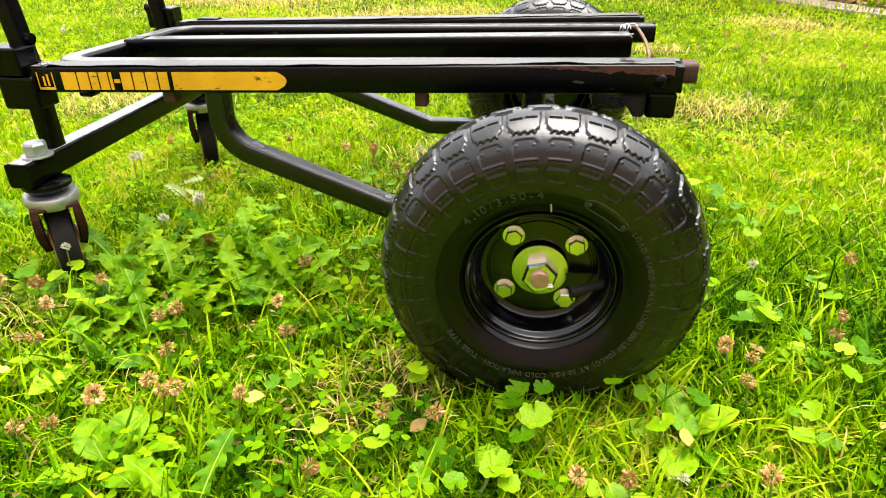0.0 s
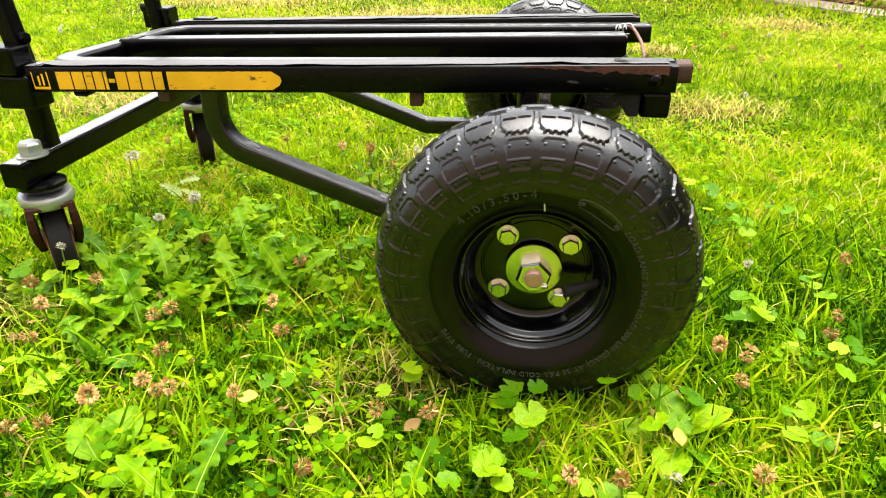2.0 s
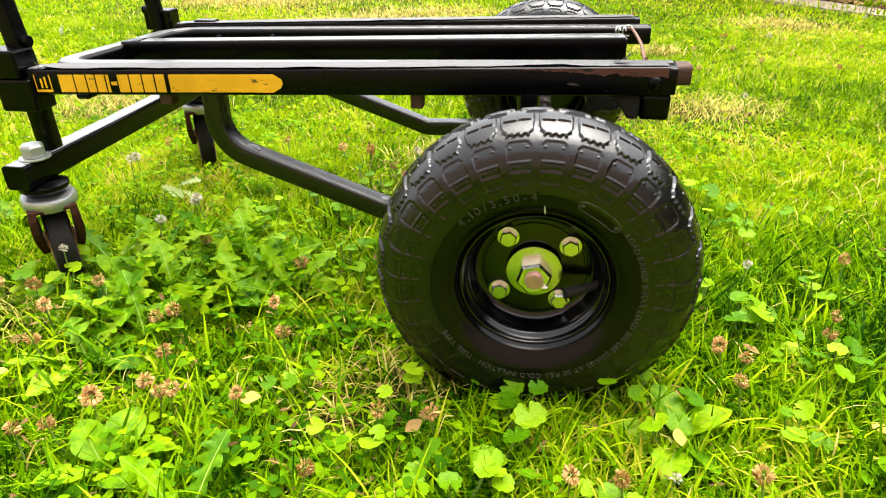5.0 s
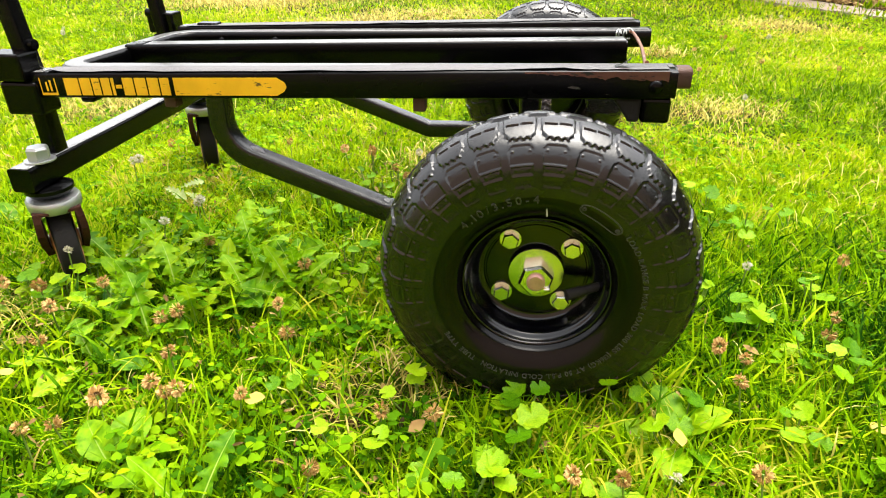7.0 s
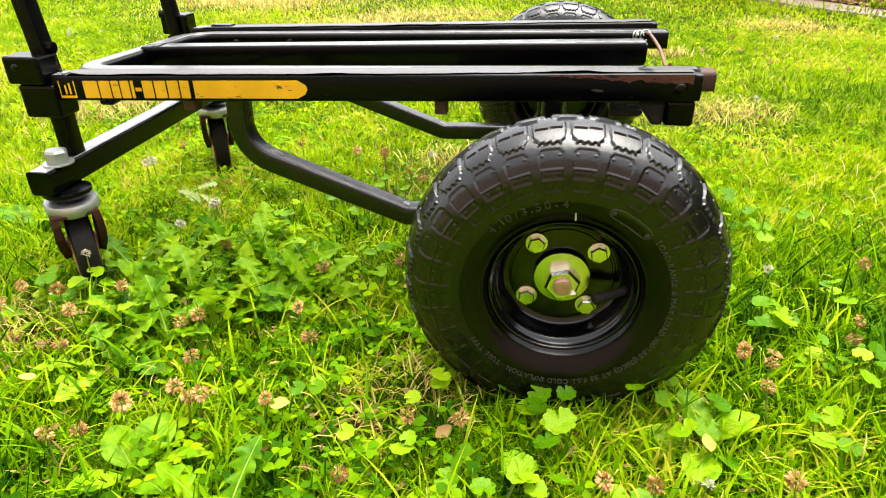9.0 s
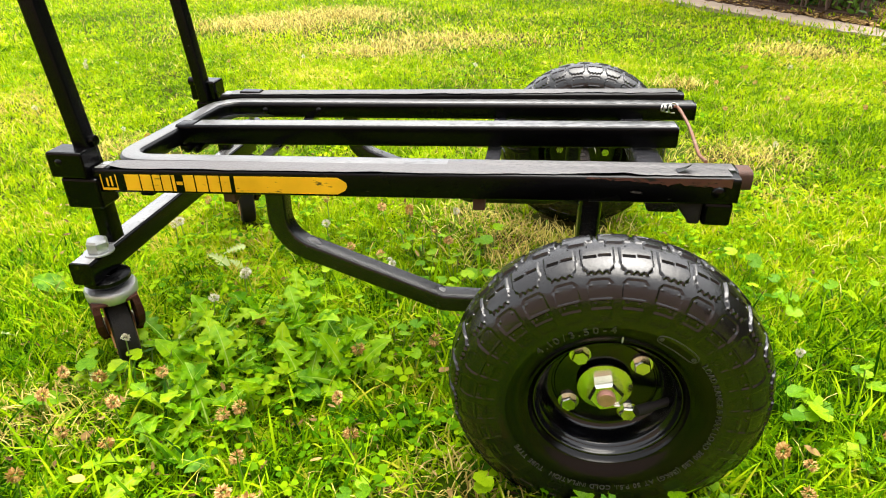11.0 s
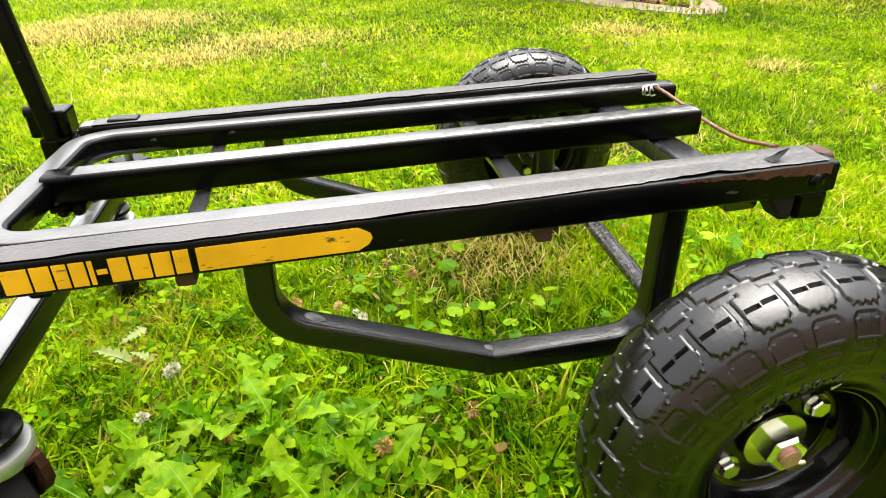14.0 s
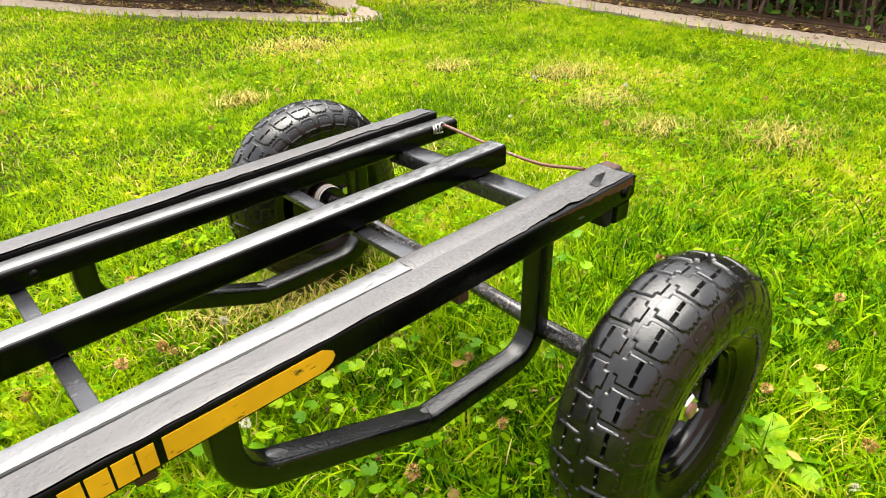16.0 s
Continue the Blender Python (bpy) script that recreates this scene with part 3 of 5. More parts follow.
    part("axle", rod((0.0, 0.11, 0.1245), (0.009, 0.505, 0.1345), 0.0085, 20), AXLE, cart, "dark axle with the paint worn to bare steel", smooth=50)
    for a, b in (((0, 0.044, 0.1245), (0, 0.150, 0.1245)), ((0.008, 0.453, 0.1335), (0.010, 0.567, 0.1345))):
        part("axle_spacer", rod(a, b, 0.0105, 20), AXLE, cart, "dark worn steel spacer", smooth=50)
    # bolts, tabs and the rubber block under the rails
    part("rail_bolt", lathe([(0.0005, 0.1405), (0.004, 0.1408), (0.0062, 0.1425), (0.0064, 0.144)], 20, Matrix.Translation((0.096, 0, deck_z(0.096, -0.014)))), BLACK, cart, smooth=60)
    for x, w, h in ((-0.372, 0.013, 0.011), (-0.118, 0.012, 0.014)):
        part("rusty_tab", box(x - w / 2, x + w / 2, 0.150, 0.164, deck_z(x, -0.0255 - h), deck_z(x, -0.025), 0.0015), RUST, cart, "rust-brown steel tab")
    part("dark_tab", box(-0.470, -0.455, 0.150, 0.166, deck_z(-0.46, -0.032), deck_z(-0.46, -0.025), 0.003), BLACK, cart)
    part("buffer_block", box(0.087, 0.1125, 0.146, 0.172, deck_z(0.1, -0.048), deck_z(0.1, -0.0252), 0.003), BLACK, cart, "black buffer block")
    bm = box(0.062, 0.0866, 0.148, 0.170, deck_z(0.075, -0.0475), deck_z(0.075, -0.0252), 0.003)
    for v in bm.verts:
        if v.co.x < 0.072 and v.co.z < deck_z(0.07, -0.035):
            v.co.x += 0.013
    part("buffer_block", bm, DARK_RUBBER, cart, "dark grey rubber buffer block")

    # retaining cable between the far and the near bar, with its wire hooks
    ctrl = [(0.106, 0.4185, 0.2480), (0.1105, 0.411, 0.2470), (0.1130, 0.360, 0.2415), (0.1095, 0.310, 0.2395), (0.1030, 0.255, 0.2425), (0.0970, 0.210, 0.2525), (0.0935, 0.192, 0.2570)]
    cable_pts = []
    for i in range(len(ctrl) - 1):
        p = [Vector(ctrl[min(max(i + k - 1, 0), len(ctrl) - 1)]) for k in range(4)]
        for k in range(6):
            t = k / 6
            cable_pts.append(0.5 * (2 * p[1] + (p[2] - p[0]) * t + (2 * p[0] - 5 * p[1] + 4 * p[2] - p[3]) * t * t + (3 * p[1] - p[0] - 3 * p[2] + p[3]) * t**3))
    cable = part("cable", sweep(cable_pts + [Vector(ctrl[-1])], circle(0.0019, 8), (0.3, 0, 1)), CABLE, cart, "thin brown cable with worn pale spots", smooth=60)
    for cx, r0, tilt in ((0.1045, 0.0064, 0.3), (0.0975, 0.0056, -0.6), (0.0925, 0.0046, 0.9)):
        ring = [Vector((cx + r0 * math.cos(a) * math.cos(tilt), 0.4170 - 0.002 * math.cos(a * 2), 0.2455 + r0 * math.sin(a))) for a in np.linspace(0, 5.2, 16)]
        part("wire_hook", sweep(ring, circle(0.0010, 6), (0, 1, 0)), STEEL, cable, "bent steel wire hook", smooth=60)
    # loose flap of tape and the bare brown edge beside it
    bm = bmesh.new()
    sheet = [[bm.verts.new((0.060 + 0.014 * i / 4, 0.152 + 0.010 * j / 3 + 0.002 * i / 4, deck_z(0.065, 0.0016 + 0.0105 * (i / 4) ** 1.6 * (1 - j / 5)))) for j in range(4)] for i in range(5)]
    for i in range(4):
        for j in range(3):
            bm.faces.new((sheet[i][j], sheet[i + 1][j], sheet[i + 1][j + 1], sheet[i][j + 1]))
    part("tape_flap", bm, SCUFFED, cart, "curled loose dark flap of grip tape", smooth=60)
    bm = bmesh.new()
    prev = None
    for k in range(61):
        x = -0.02 + 0.126 * k / 60
        more = max(0, min(1, (x + 0.02) / 0.10))
        low = -0.0012 - 0.0066 * more - (0.001 + 0.003 * more) * noise.noise((x * 90, 3, 0)) - 0.0018 * noise.noise((x * 400, 1, 0))
        row = [bm.verts.new((x, 0.1428, deck_z(x, -0.0004))), bm.verts.new((x, 0.1427, deck_z(x, min(-0.001, low)))), bm.verts.new((x, 0.1434, deck_z(x, min(-0.001, low))))]
        if prev:
            for q in range(2):
                bm.faces.new((prev[q], prev[q + 1], row[q + 1], row[q]))
        prev = row
    part("bare_edge", bm, BARE_EDGE, cart, "bare brown rusty edge where tape has peeled")
    part("tape_lump", box(-0.489, -0.459, 0.449, 0.467, deck_z(-0.475, -0.0035), deck_z(-0.475, 0.001), 0.002), BLACK, cart, "lump of folded black tape")
    # curved gusset in the far front corner, and the bracket that holds the middle bar
    bm = bmesh.new()
    edge = [(xu + 0.011, uo - 0.058), (xu + 0.016, uo - 0.036), (xu + 0.030, uo - 0.020), (xu + 0.052, uo - 0.0135), (xu + 0.080, uo - 0.0125), (xu + 0.076, uo - 0.0105), (xu + 0.040, uo - 0.0035), (xu + 0.012, uo - 0.012), (xu + 0.005, uo - 0.040)]
    lo = [bm.verts.new((x, y, tube_z(x, y, -0.0235))) for x, y in edge]
    hi = [bm.verts.new((x, y, tube_z(x, y, -0.0200))) for x, y in edge]
    bm.faces.new(hi)
    bm.faces.new(lo[::-1])
    for k in range(len(lo)):
        j = (k + 1) % len(lo)
        bm.faces.new((lo[k], lo[j], hi[j], hi[k]))
    part("corner_gusset", bm, BRACE, cart, "dark curved gusset plate")
    bracket = part("bar_bracket", box(-0.503, -0.474, 0.2945, 0.3155, deck_z(-0.49, -0.0330), deck_z(-0.49, -0.0262), 0.0015), BLACK, cart, "black steel bracket under the middle bar")
    for x, y in ((-0.490, 0.2920), (-0.478, 0.2920)):
        part("bracket_bolt", lathe([(0.0004, y - 0.0052), (0.0040, y - 0.0048), (0.0052, y - 0.0008), (0.0052, y + 0.0030)], 12, Matrix.Translation((x, 0, deck_z(x, -0.0295)))), BLACK, bracket, smooth=50)
    # star knob under the frame's corner and bolts in its inner face
    knob = part("knob_stem", rod((-0.476, 0.4485, 0.186), (-0.476, 0.4485, 0.218), 0.004, 12), STEEL, cart, smooth=50)
    bm = bmesh.new()
    star = [(0.021 * (1 - 0.35 * (k % 2)) * math.cos(k * math.pi / 4), 0.021 * (1 - 0.35 * (k % 2)) * math.sin(k * math.pi / 4)) for k in range(8)]
    sweep([(-0.476, 0.4485, 0.188), (-0.476, 0.4485, 0.199)], star, (0, 1, 0), bm)
    part("star_knob", bm, BLACK, knob, "black plastic star knob")
    for x in (-0.44, -0.363):
        part("frame_bolt", lathe([(0.0004, 0.4172), (0.003, 0.4177), (0.0044, 0.4197)], 14, Matrix.Translation((x, 0, deck_z(x, -0.018)))), BLACK, cart, smooth=60)

    # front end: cross tube, posts, clamps
    xf = -0.5215
    front_tube = part("front_tube", sweep([(xf, 0.099, 0.1405), (xf, 0.520, 0.1405)], rounded(0.025, 0.025, 0.003), (0, 0, 1)), BLACK, cart, smooth=50)
    # Bright strip that paints the sky's reflection on the front tube.
    part("sheen_strip", sweep([(xf, 0.1005, 0.1527), (xf, 0.515, 0.1527)], rounded(0.0195, 0.0016, 0.0007, 2), (0, 0, 1)), BRIGHT, front_tube, "pale strip for the sky's sheen on the tube's top", smooth=60)
    for y, s, dx, dz in ((0.158, 1, 0.0, 0.0), (0.456, -1, -0.011, -0.005)):
        part("lower_post", sweep([(-0.5215 + dx * 0.5, y, 0.1520), (-0.5225 + dx, y, 0.232 + dz)], rounded(0.017, 0.020, 0.003), (0, 1, 0)), BLACK, cart, smooth=50)
        post = part("handle_post", sweep([((-0.5235 if s > 0 else -0.5315) + dx, y + 0.004 * s, 0.232 + dz), ((-0.5751 if s > 0 else -0.5935) + dx, y + 0.004 * s, 0.80)], rounded(0.0165, 0.018, 0.003), (0, 1, 0)), SCUFFED, cart, smooth=50)
        rod_y = y - 0.0225 * s
        clamp = part("clamp", box(-0.553 + dx, -0.514 + dx, min(rod_y, y + 0.006 * s), max(rod_y, y + 0.006 * s), 0.2318 + dz, 0.2590 + dz, 0.0025), BLACK, cart)
        part("clamp", box(-0.546 + dx, -0.506 + dx, min(rod_y + 0.002 * s, y + 0.010 * s), max(rod_y + 0.002 * s, y + 0.010 * s), 0.1975 + dz, 0.2310 + dz, 0.003), BLACK, cart)
        part("rivet", lathe([(0.0004, -0.0022), (0.003, -0.0018), (0.0042, 0.0004)], 14, Matrix.Translation((-0.540 + dx, rod_y, 0.2485 + dz)) @ Matrix.Diagonal((1, s, 1, 1))), BLACK, clamp, smooth=60)
        part("clamp_screw", rod((-0.5235 + dx, y + 0.004, 0.264 + dz), (-0.5125 + dx, y + 0.004, 0.264 + dz), 0.0055, 10) if s > 0 else rod((-0.5520 + dx, y - 0.004, 0.259 + dz), (-0.5400 + dx, y - 0.004, 0.259 + dz), 0.0060, 10), BLACK, post, smooth=50)

    # decal along the near rail's face
    yd = 0.1434

    def plate(outline, name, material, label=""):
        bm = bmesh.new()
        lo = [bm.verts.new((x, yd, deck_z(x, h))) for x, h in outline]
        hi = [bm.verts.new((x, yd - 0.0004, deck_z(x, h))) for x, h in outline]
        bm.faces.new(hi)
        for k in range(len(lo)):
            j = (k + 1) % len(lo)
            bm.faces.new((lo[k], lo[j], hi[j], hi[k]))
        return part(name, bm, material, cart, label)

    t, b = -0.0050, -0.0222
    plate([(-0.360, b), (-0.360, t), (-0.254, t), (-0.246, t - 0.005), (-0.245, t - 0.009), (-0.2475, b + 0.004), (-0.255, b)], "yellow_stripe", YELLOW, "scratched yellow decal stripe with a pointed end")
    x = -0.4775
    for w in (0.0172, 0.0132, 0.0098, 0.0110, 0.0046, 0.0, 0.0128, 0.0136, 0.0132, 0.0112):
        if w:
            plate([(x, b), (x, t), (x + w - 0.0016, t), (x + w - 0.0016, b)], "letter_bar", LETTER, "worn yellow bar in place of a printed letter")
            x += w
        else:
            plate([(x, b + 0.0068), (x, t - 0.0068), (x + 0.0062, t - 0.0068), (x + 0.0062, b + 0.0068)], "letter_bar", LETTER)
            x += 0.0078
    for x0, x1, h0, h1 in ((-0.5045, -0.5035, b, t), (-0.4880, -0.4870, b, t), (-0.5033, -0.4882, b, b + 0.0025), (-0.4985, -0.4965, b + 0.004, t - 0.004), (-0.4940, -0.4920, b + 0.004, t - 0.002)):
        plate([(x0, h0), (x0, h1), (x1, h1), (x1, h0)], "emblem_bar", LETTER, "worn yellow emblem reduced to bars")
    return cart


build_cart()


# ---- wheels ----
PITCH = 29
OUTWARD = 0.007  # the tyre stands proud of the wheel disc on its outer side


def tyre_profile(phi):
    """Radius and offset of the tyre's body; phi is 0 at the crown and grows towards the outer bead."""
    c, s = math.cos(phi), math.sin(phi)
    k = 0.82
    return 0.0945 + (0.0337 if c > 0 else 0.0430) * math.copysign(abs(c) ** k, c), 0.0400 * math.copysign(abs(s) ** 0.92, s) + OUTWARD


def build_tyre_mesh():
    """The tyre with its moulded tread, turned about the y axis; the outer side faces -y."""
    per, across = 32, 200
    phis = np.r_[np.linspace(-2.52, -1.78, 16)[:-1], np.linspace(-1.78, 1.78, across - 29), np.linspace(1.78, 2.52, 16)[1:]]
    n = PITCH * per
    th = np.arange(n) * 2 * np.pi / n
    prof = np.array([tyre_profile(p) for p in phis])
    tang = np.gradient(prof, axis=0)
    nrm = np.stack([tang[:, 1], -tang[:, 0]], 1)
    nrm /= np.linalg.norm(nrm, axis=1, keepdims=True)
    nrm *= np.sign((nrm * (prof - [0.0945, OUTWARD])).sum(1, keepdims=True))
    u = np.degrees(phis)
    step_u = np.gradient(u)

    def tread(A, u):
        """The tread's height over the body at pitch positions A and angles u across the tyre."""
        height = np.zeros(np.broadcast(A, u).shape)
        for sgn in (1, -1):
            U = sgn * u + 0 * A
            B = (A + 0.5 if sgn > 0 else A) % 1.0
            off = np.abs(B - 0.5)

            def band(mask, value):
                np.copyto(height, value, where=mask)

            # crown block with a stepped inner edge and a toothed outer one, slit by sipes
            mid = 1.8 + 4.2 * (off > 0.24)
            low = 41.0 + np.where(off < 0.30, 4.2 * np.abs((((B - 0.5) * 5.0 + 0.5) % 1.0) - 0.5) * 2, 1.4) - 5.0 * np.clip((off - 0.28) / 0.09, 0, 1)
            inside = (off < 0.425 - 0.04 * np.clip((U - 24) / 18, 0, 1)) & (U > mid) & (U < low)
            sipe = (np.abs(U - 20.5 - 0.8 * (B > 0.5)) < 1.15) & (off < 0.34) & (off > 0.03)
            band(inside, 0.0017)
            band(inside & sipe, -0.0012)
            # shoulder pockets below each block, then a shallow lower one
            pocket = off < 0.355 + 0.012 * np.clip((U - 57) / 15, 0, 1) - 0.11 * np.clip((56 - U) / 5.5, 0, 1)
            band(pocket & (U > 50.5) & (U < 74.5), -0.0008)
            band((off < 0.335) & (U >= 77.5) & (U < 86), -0.0008)
            band((off < 0.325) & (U >= 89) & (U < 94.5), -0.0006)
            # moulding pins
            for pu, pa in ((58, 0.25), (58, 0.75), (81, 0.3), (81, 0.7), (92, 0.5), (103, 0.3)):
                band(((U - pu) / 0.95) ** 2 + ((B - pa) / 0.023) ** 2 < 1, 0.00028)
        return height

    height = np.zeros((n, across + 1))
    for da in (-0.36, 0.0, 0.36):
        for du in (-0.36, 0.0, 0.36):
            A = ((((np.arange(n) % per) + 0.5 + da) / per) % 1.0)[:, None]
            height += tread(A, (u + du * step_u)[None]) / 9
    # rings near the bead
    ring = np.abs(np.abs(u) - 134) < 1.2
    height[:, ring] = 0.0007
    r = prof[None, :, 0] + height * nrm[None, :, 0]
    y = -(prof[None, :, 1] + height * nrm[None, :, 1])
    co = np.stack([r * np.cos(th)[:, None], y, r * np.sin(th)[:, None]], -1).reshape(-1, 3)
    i = np.arange(n)[:, None]
    j = np.arange(across)[None]
    w = across + 1
    i2 = (i + 1) % n
    quads = np.stack([i * w + j, i2 * w + j, i2 * w + j + 1, i * w + j + 1], -1).reshape(-1, 4)
    me = bpy.data.meshes.new("tyre")
    me.vertices.add(len(co))
    me.vertices.foreach_set("co", co.ravel())
    me.loops.add(quads.size)
    me.loops.foreach_set("vertex_index", quads.ravel().astype(np.int32))
    me.polygons.add(len(quads))
    me.polygons.foreach_set("loop_start", np.arange(0, quads.size, 4, dtype=np.int32))
    me.polygons.foreach_set("loop_total", np.full(len(quads), 4, dtype=np.int32))
    me.update(calc_edges=True)
    me.validate()
    me.materials.append(RUBBER)
    me.materials.append(TREAD)
    slot = (np.abs(u[:-1]) < 102).astype(np.int32)
    me.polygons.foreach_set("material_index", np.tile(slot, n))
    me.shade_smooth()
    me.set_sharp_from_angle(angle=radians(38))
    return me


def sidewall_y(r):
    """How far out the tyre's outer sidewall stands at a radius."""
    best = min((tyre_profile(math.radians(60 + k * 0.5)) for k in range(175)), key=lambda q: abs(q[0] - r))
    return -best[1]


def arc_text(words, r, start, size, spread, parent, height=0.0009):
    """Raised moulded characters round the outer sidewall, clockwise from start degrees, tops outwards."""
    ang = radians(start)
    for ch in words:
        if ch == " ":
            ang -= size * 0.42 / r
            continue
        cu = bpy.data.curves.new("moulded_letter", "FONT")
        cu.body, cu.size, cu.extrude, cu.align_x = ch, size, height, "CENTER"
        tmp = bpy.data.objects.new("moulded_letter", cu)
        me = bpy.data.meshes.new_from_object(tmp)
        bpy.data.objects.remove(tmp)
        bpy.data.curves.remove(cu)
        me.name = "moulded_letter"
        me.materials.clear()
        me.materials.append(MARK)
        xs = [v.co.x for v in me.vertices]
        wide, mid = max(xs) - min(xs), (max(xs) + min(xs)) / 2
        t = ang - wide / 2 / r
        y0, y1 = sidewall_y(r), sidewall_y(r + size * 0.7)
        radial = Vector((math.cos(t) * size * 0.7, y1 - y0, math.sin(t) * size * 0.7)).normalized()
        along = Vector((math.sin(t), 0, -math.cos(t)))
        m = Matrix((along, radial, along.cross(radial))).transposed().to_4x4()
        m.translation = Vector((r * math.cos(t), y0, r * math.sin(t))) - along * mid
        me.transform(m)
        ob = new("moulded_letter", me)
        ob.parent = parent
        ang -= (wide + size * spread) / r


def build_wheel():
    """A pneumatic wheel whose axis is y; its middle plane lies at y = 0 and the outer side faces -y."""
    wheel = thing("cart_wheel", "black pneumatic tyre with block tread on a glossy black steel rim", "wheel", "cart wheels")
    tyre = new("tyre", build_tyre_mesh())
    tyre.parent = wheel
    tagged(tyre, "black rubber tyre with moulded lettering")
    arc_text("4.10/3.50-4", 0.0755, 138, 0.0095, 0.30, tyre)
    arc_text("LOAD RANGE B MAX LOAD 300 LBS (136KG) AT 50 P.S.I. COLD INFLATION", 0.0800, 40, 0.0060, 0.13, tyre)
    arc_text("TUBE TYPE", 0.0800, 236, 0.0060, 0.16, tyre)
    # moulded oblong panel with two dots beside the size marking
    loop = []
    for k in range(40):
        t = k / 40 * 2 * math.pi
        q = radians(57) + math.copysign(abs(math.cos(t)) ** 0.5, math.cos(t)) * radians(13)
        rr = 0.0790 + 0.0045 * math.copysign(abs(math.sin(t)) ** 0.7, math.sin(t))
        loop.append(Vector((rr * math.cos(q), sidewall_y(rr), rr * math.sin(q))))
    part("moulded_panel", sweep(loop + loop[:1], circle(0.0005, 6), (0, 1, 0), caps=False), MARK, tyre, smooth=60)
    for q in (46, 68):
        part("moulded_dot", lathe([(0.0004, -0.0009), (0.0016, -0.0007), (0.0020, 0.0004)], 14, Matrix.Translation((0.079 * math.cos(radians(q)), sidewall_y(0.079), 0.079 * math.sin(radians(q))))), MARK, tyre, smooth=50)
    bm = lathe([(0.0605, 0.018), (0.0599, -0.0290), (0.0592, -0.0326), (0.0582, -0.0338), (0.0572, -0.0334), (0.0562, -0.0318), (0.0556, -0.0300), (0.0540, -0.0284), (0.0526, -0.0272), (0.0516, -0.0250), (0.0508, -0.0200), (0.0498, -0.0150), (0.0482, -0.0118), (0.0455, -0.0100), (0.0432, -0.0096), (0.0425, -0.0086), (0.0412, -0.0086), (0.0405, -0.0095), (0.0330, -0.0095), (0.0300, -0.0095), (0.0215, -0.0095), (0.0205, -0.0125), (0.0180, -0.0130), (0.0005, -0.0130)], 72)
    rim = part("rim", bm, RIM, wheel, "glossy black pressed steel rim", smooth=35)
    bm = lathe([(0.0605, 0.018), (0.0605, 0.0275), (0.0590, 0.0315), (0.0570, 0.0312), (0.0540, 0.0270), (0.0500, 0.0120), (0.0440, 0.0110), (0.0330, 0.0120), (0.0200, 0.0120), (0.0190, 0.0400), (0.0100, 0.0400)], 72)
    part("inner_rim", bm, RIM, wheel, smooth=35)
    sleeve = part("hub_sleeve", lathe([(0.0192, 0.0135), (0.0197, 0.0140), (0.0197, 0.0330), (0.0192, 0.0335)], 36), LABEL, wheel, "white hub label with red print", smooth=40)
    for y0 in (0.0165, 0.0290):
        part("red_band", lathe([(0.01970, y0), (0.01985, y0 + 0.0003), (0.01985, y0 + 0.0012), (0.01970, y0 + 0.0015)], 36), RED, sleeve, smooth=40)
    part("white_mark", rod((0.004, sidewall_y(0.0625) - 0.0004, 0.0620), (0.0032, sidewall_y(0.0690) - 0.0004, 0.0700), 0.0006, 6), LABEL, tyre, "thin white mark on the sidewall")
    # four wheel bolts with washers
    for k in range(4):
        t = radians(129 - 90 * k)
        c = (0.0352 * math.cos(t), -0.0095, 0.0352 * math.sin(t))
        bolt = part("wheel_bolt", hexhead((c[0], c[1] - 0.0012, c[2]), -1, 0.0072, 0.0058, turn=0.3 + 0.4 * k), ZINC, wheel, "yellowish zinc-plated hexagon bolt")
        part("washer", lathe([(0.0088, 0.0002), (0.0088, -0.0013), (0.004, -0.0013)], 20, Matrix.Translation(c)), ZINC, bolt, smooth=40)
        part("bolt_end", hexhead((c[0], 0.0121, c[2]), 1, 0.0068, 0.007, turn=0.2 + 0.5 * k), ZINC, wheel)
    # axle nut on its dished washer
    hub = part("hub_washer", lathe([(0.0218, -0.0131), (0.0226, -0.0145), (0.0222, -0.0157), (0.0150, -0.0167), (0.0080, -0.0170)], 48), ZINC, wheel, "large yellow-zinc flange washer", smooth=50)
    part("axle_nut", hexhead((0, -0.0168, 0), -1, 0.0145, 0.0125, turn=0.25), ZINC, hub, "bright zinc-plated hexagon nut")
    part("axle_end", lathe([(0.0074, -0.0255), (0.0074, -0.0313), (0.0062, -0.0323), (0.0004, -0.0325)], 24), PINK_STEEL, hub, "reddish worn axle end", smooth=35)
    part("split_pin", rod((0.007, -0.0300, -0.0065), (0.0115, -0.0307, -0.0055), 0.0018, 10), ZINC, hub, smooth=50)
    # valve
    a, b = Vector((0.0512, -0.0190, -0.006)), Vector((0.0250, -0.0300, -0.0100))
    valve = part("valve_stem", rod(a, a.lerp(b, 0.58), 0.0036, 14), DARK_RUBBER, wheel, "black rubber valve stem", smooth=50)
    part("valve_cap", rod(a.lerp(b, 0.57), b, 0.0046, 12), DARK_RUBBER, valve, smooth=50)
    return wheel


near_wheel = build_wheel()
near_wheel.location = (0, 0.0300, 0.1228)
far_wheel = copy_thing(near_wheel, pose(0.010, 0.5790, 0.1345, 0, 37, 180))


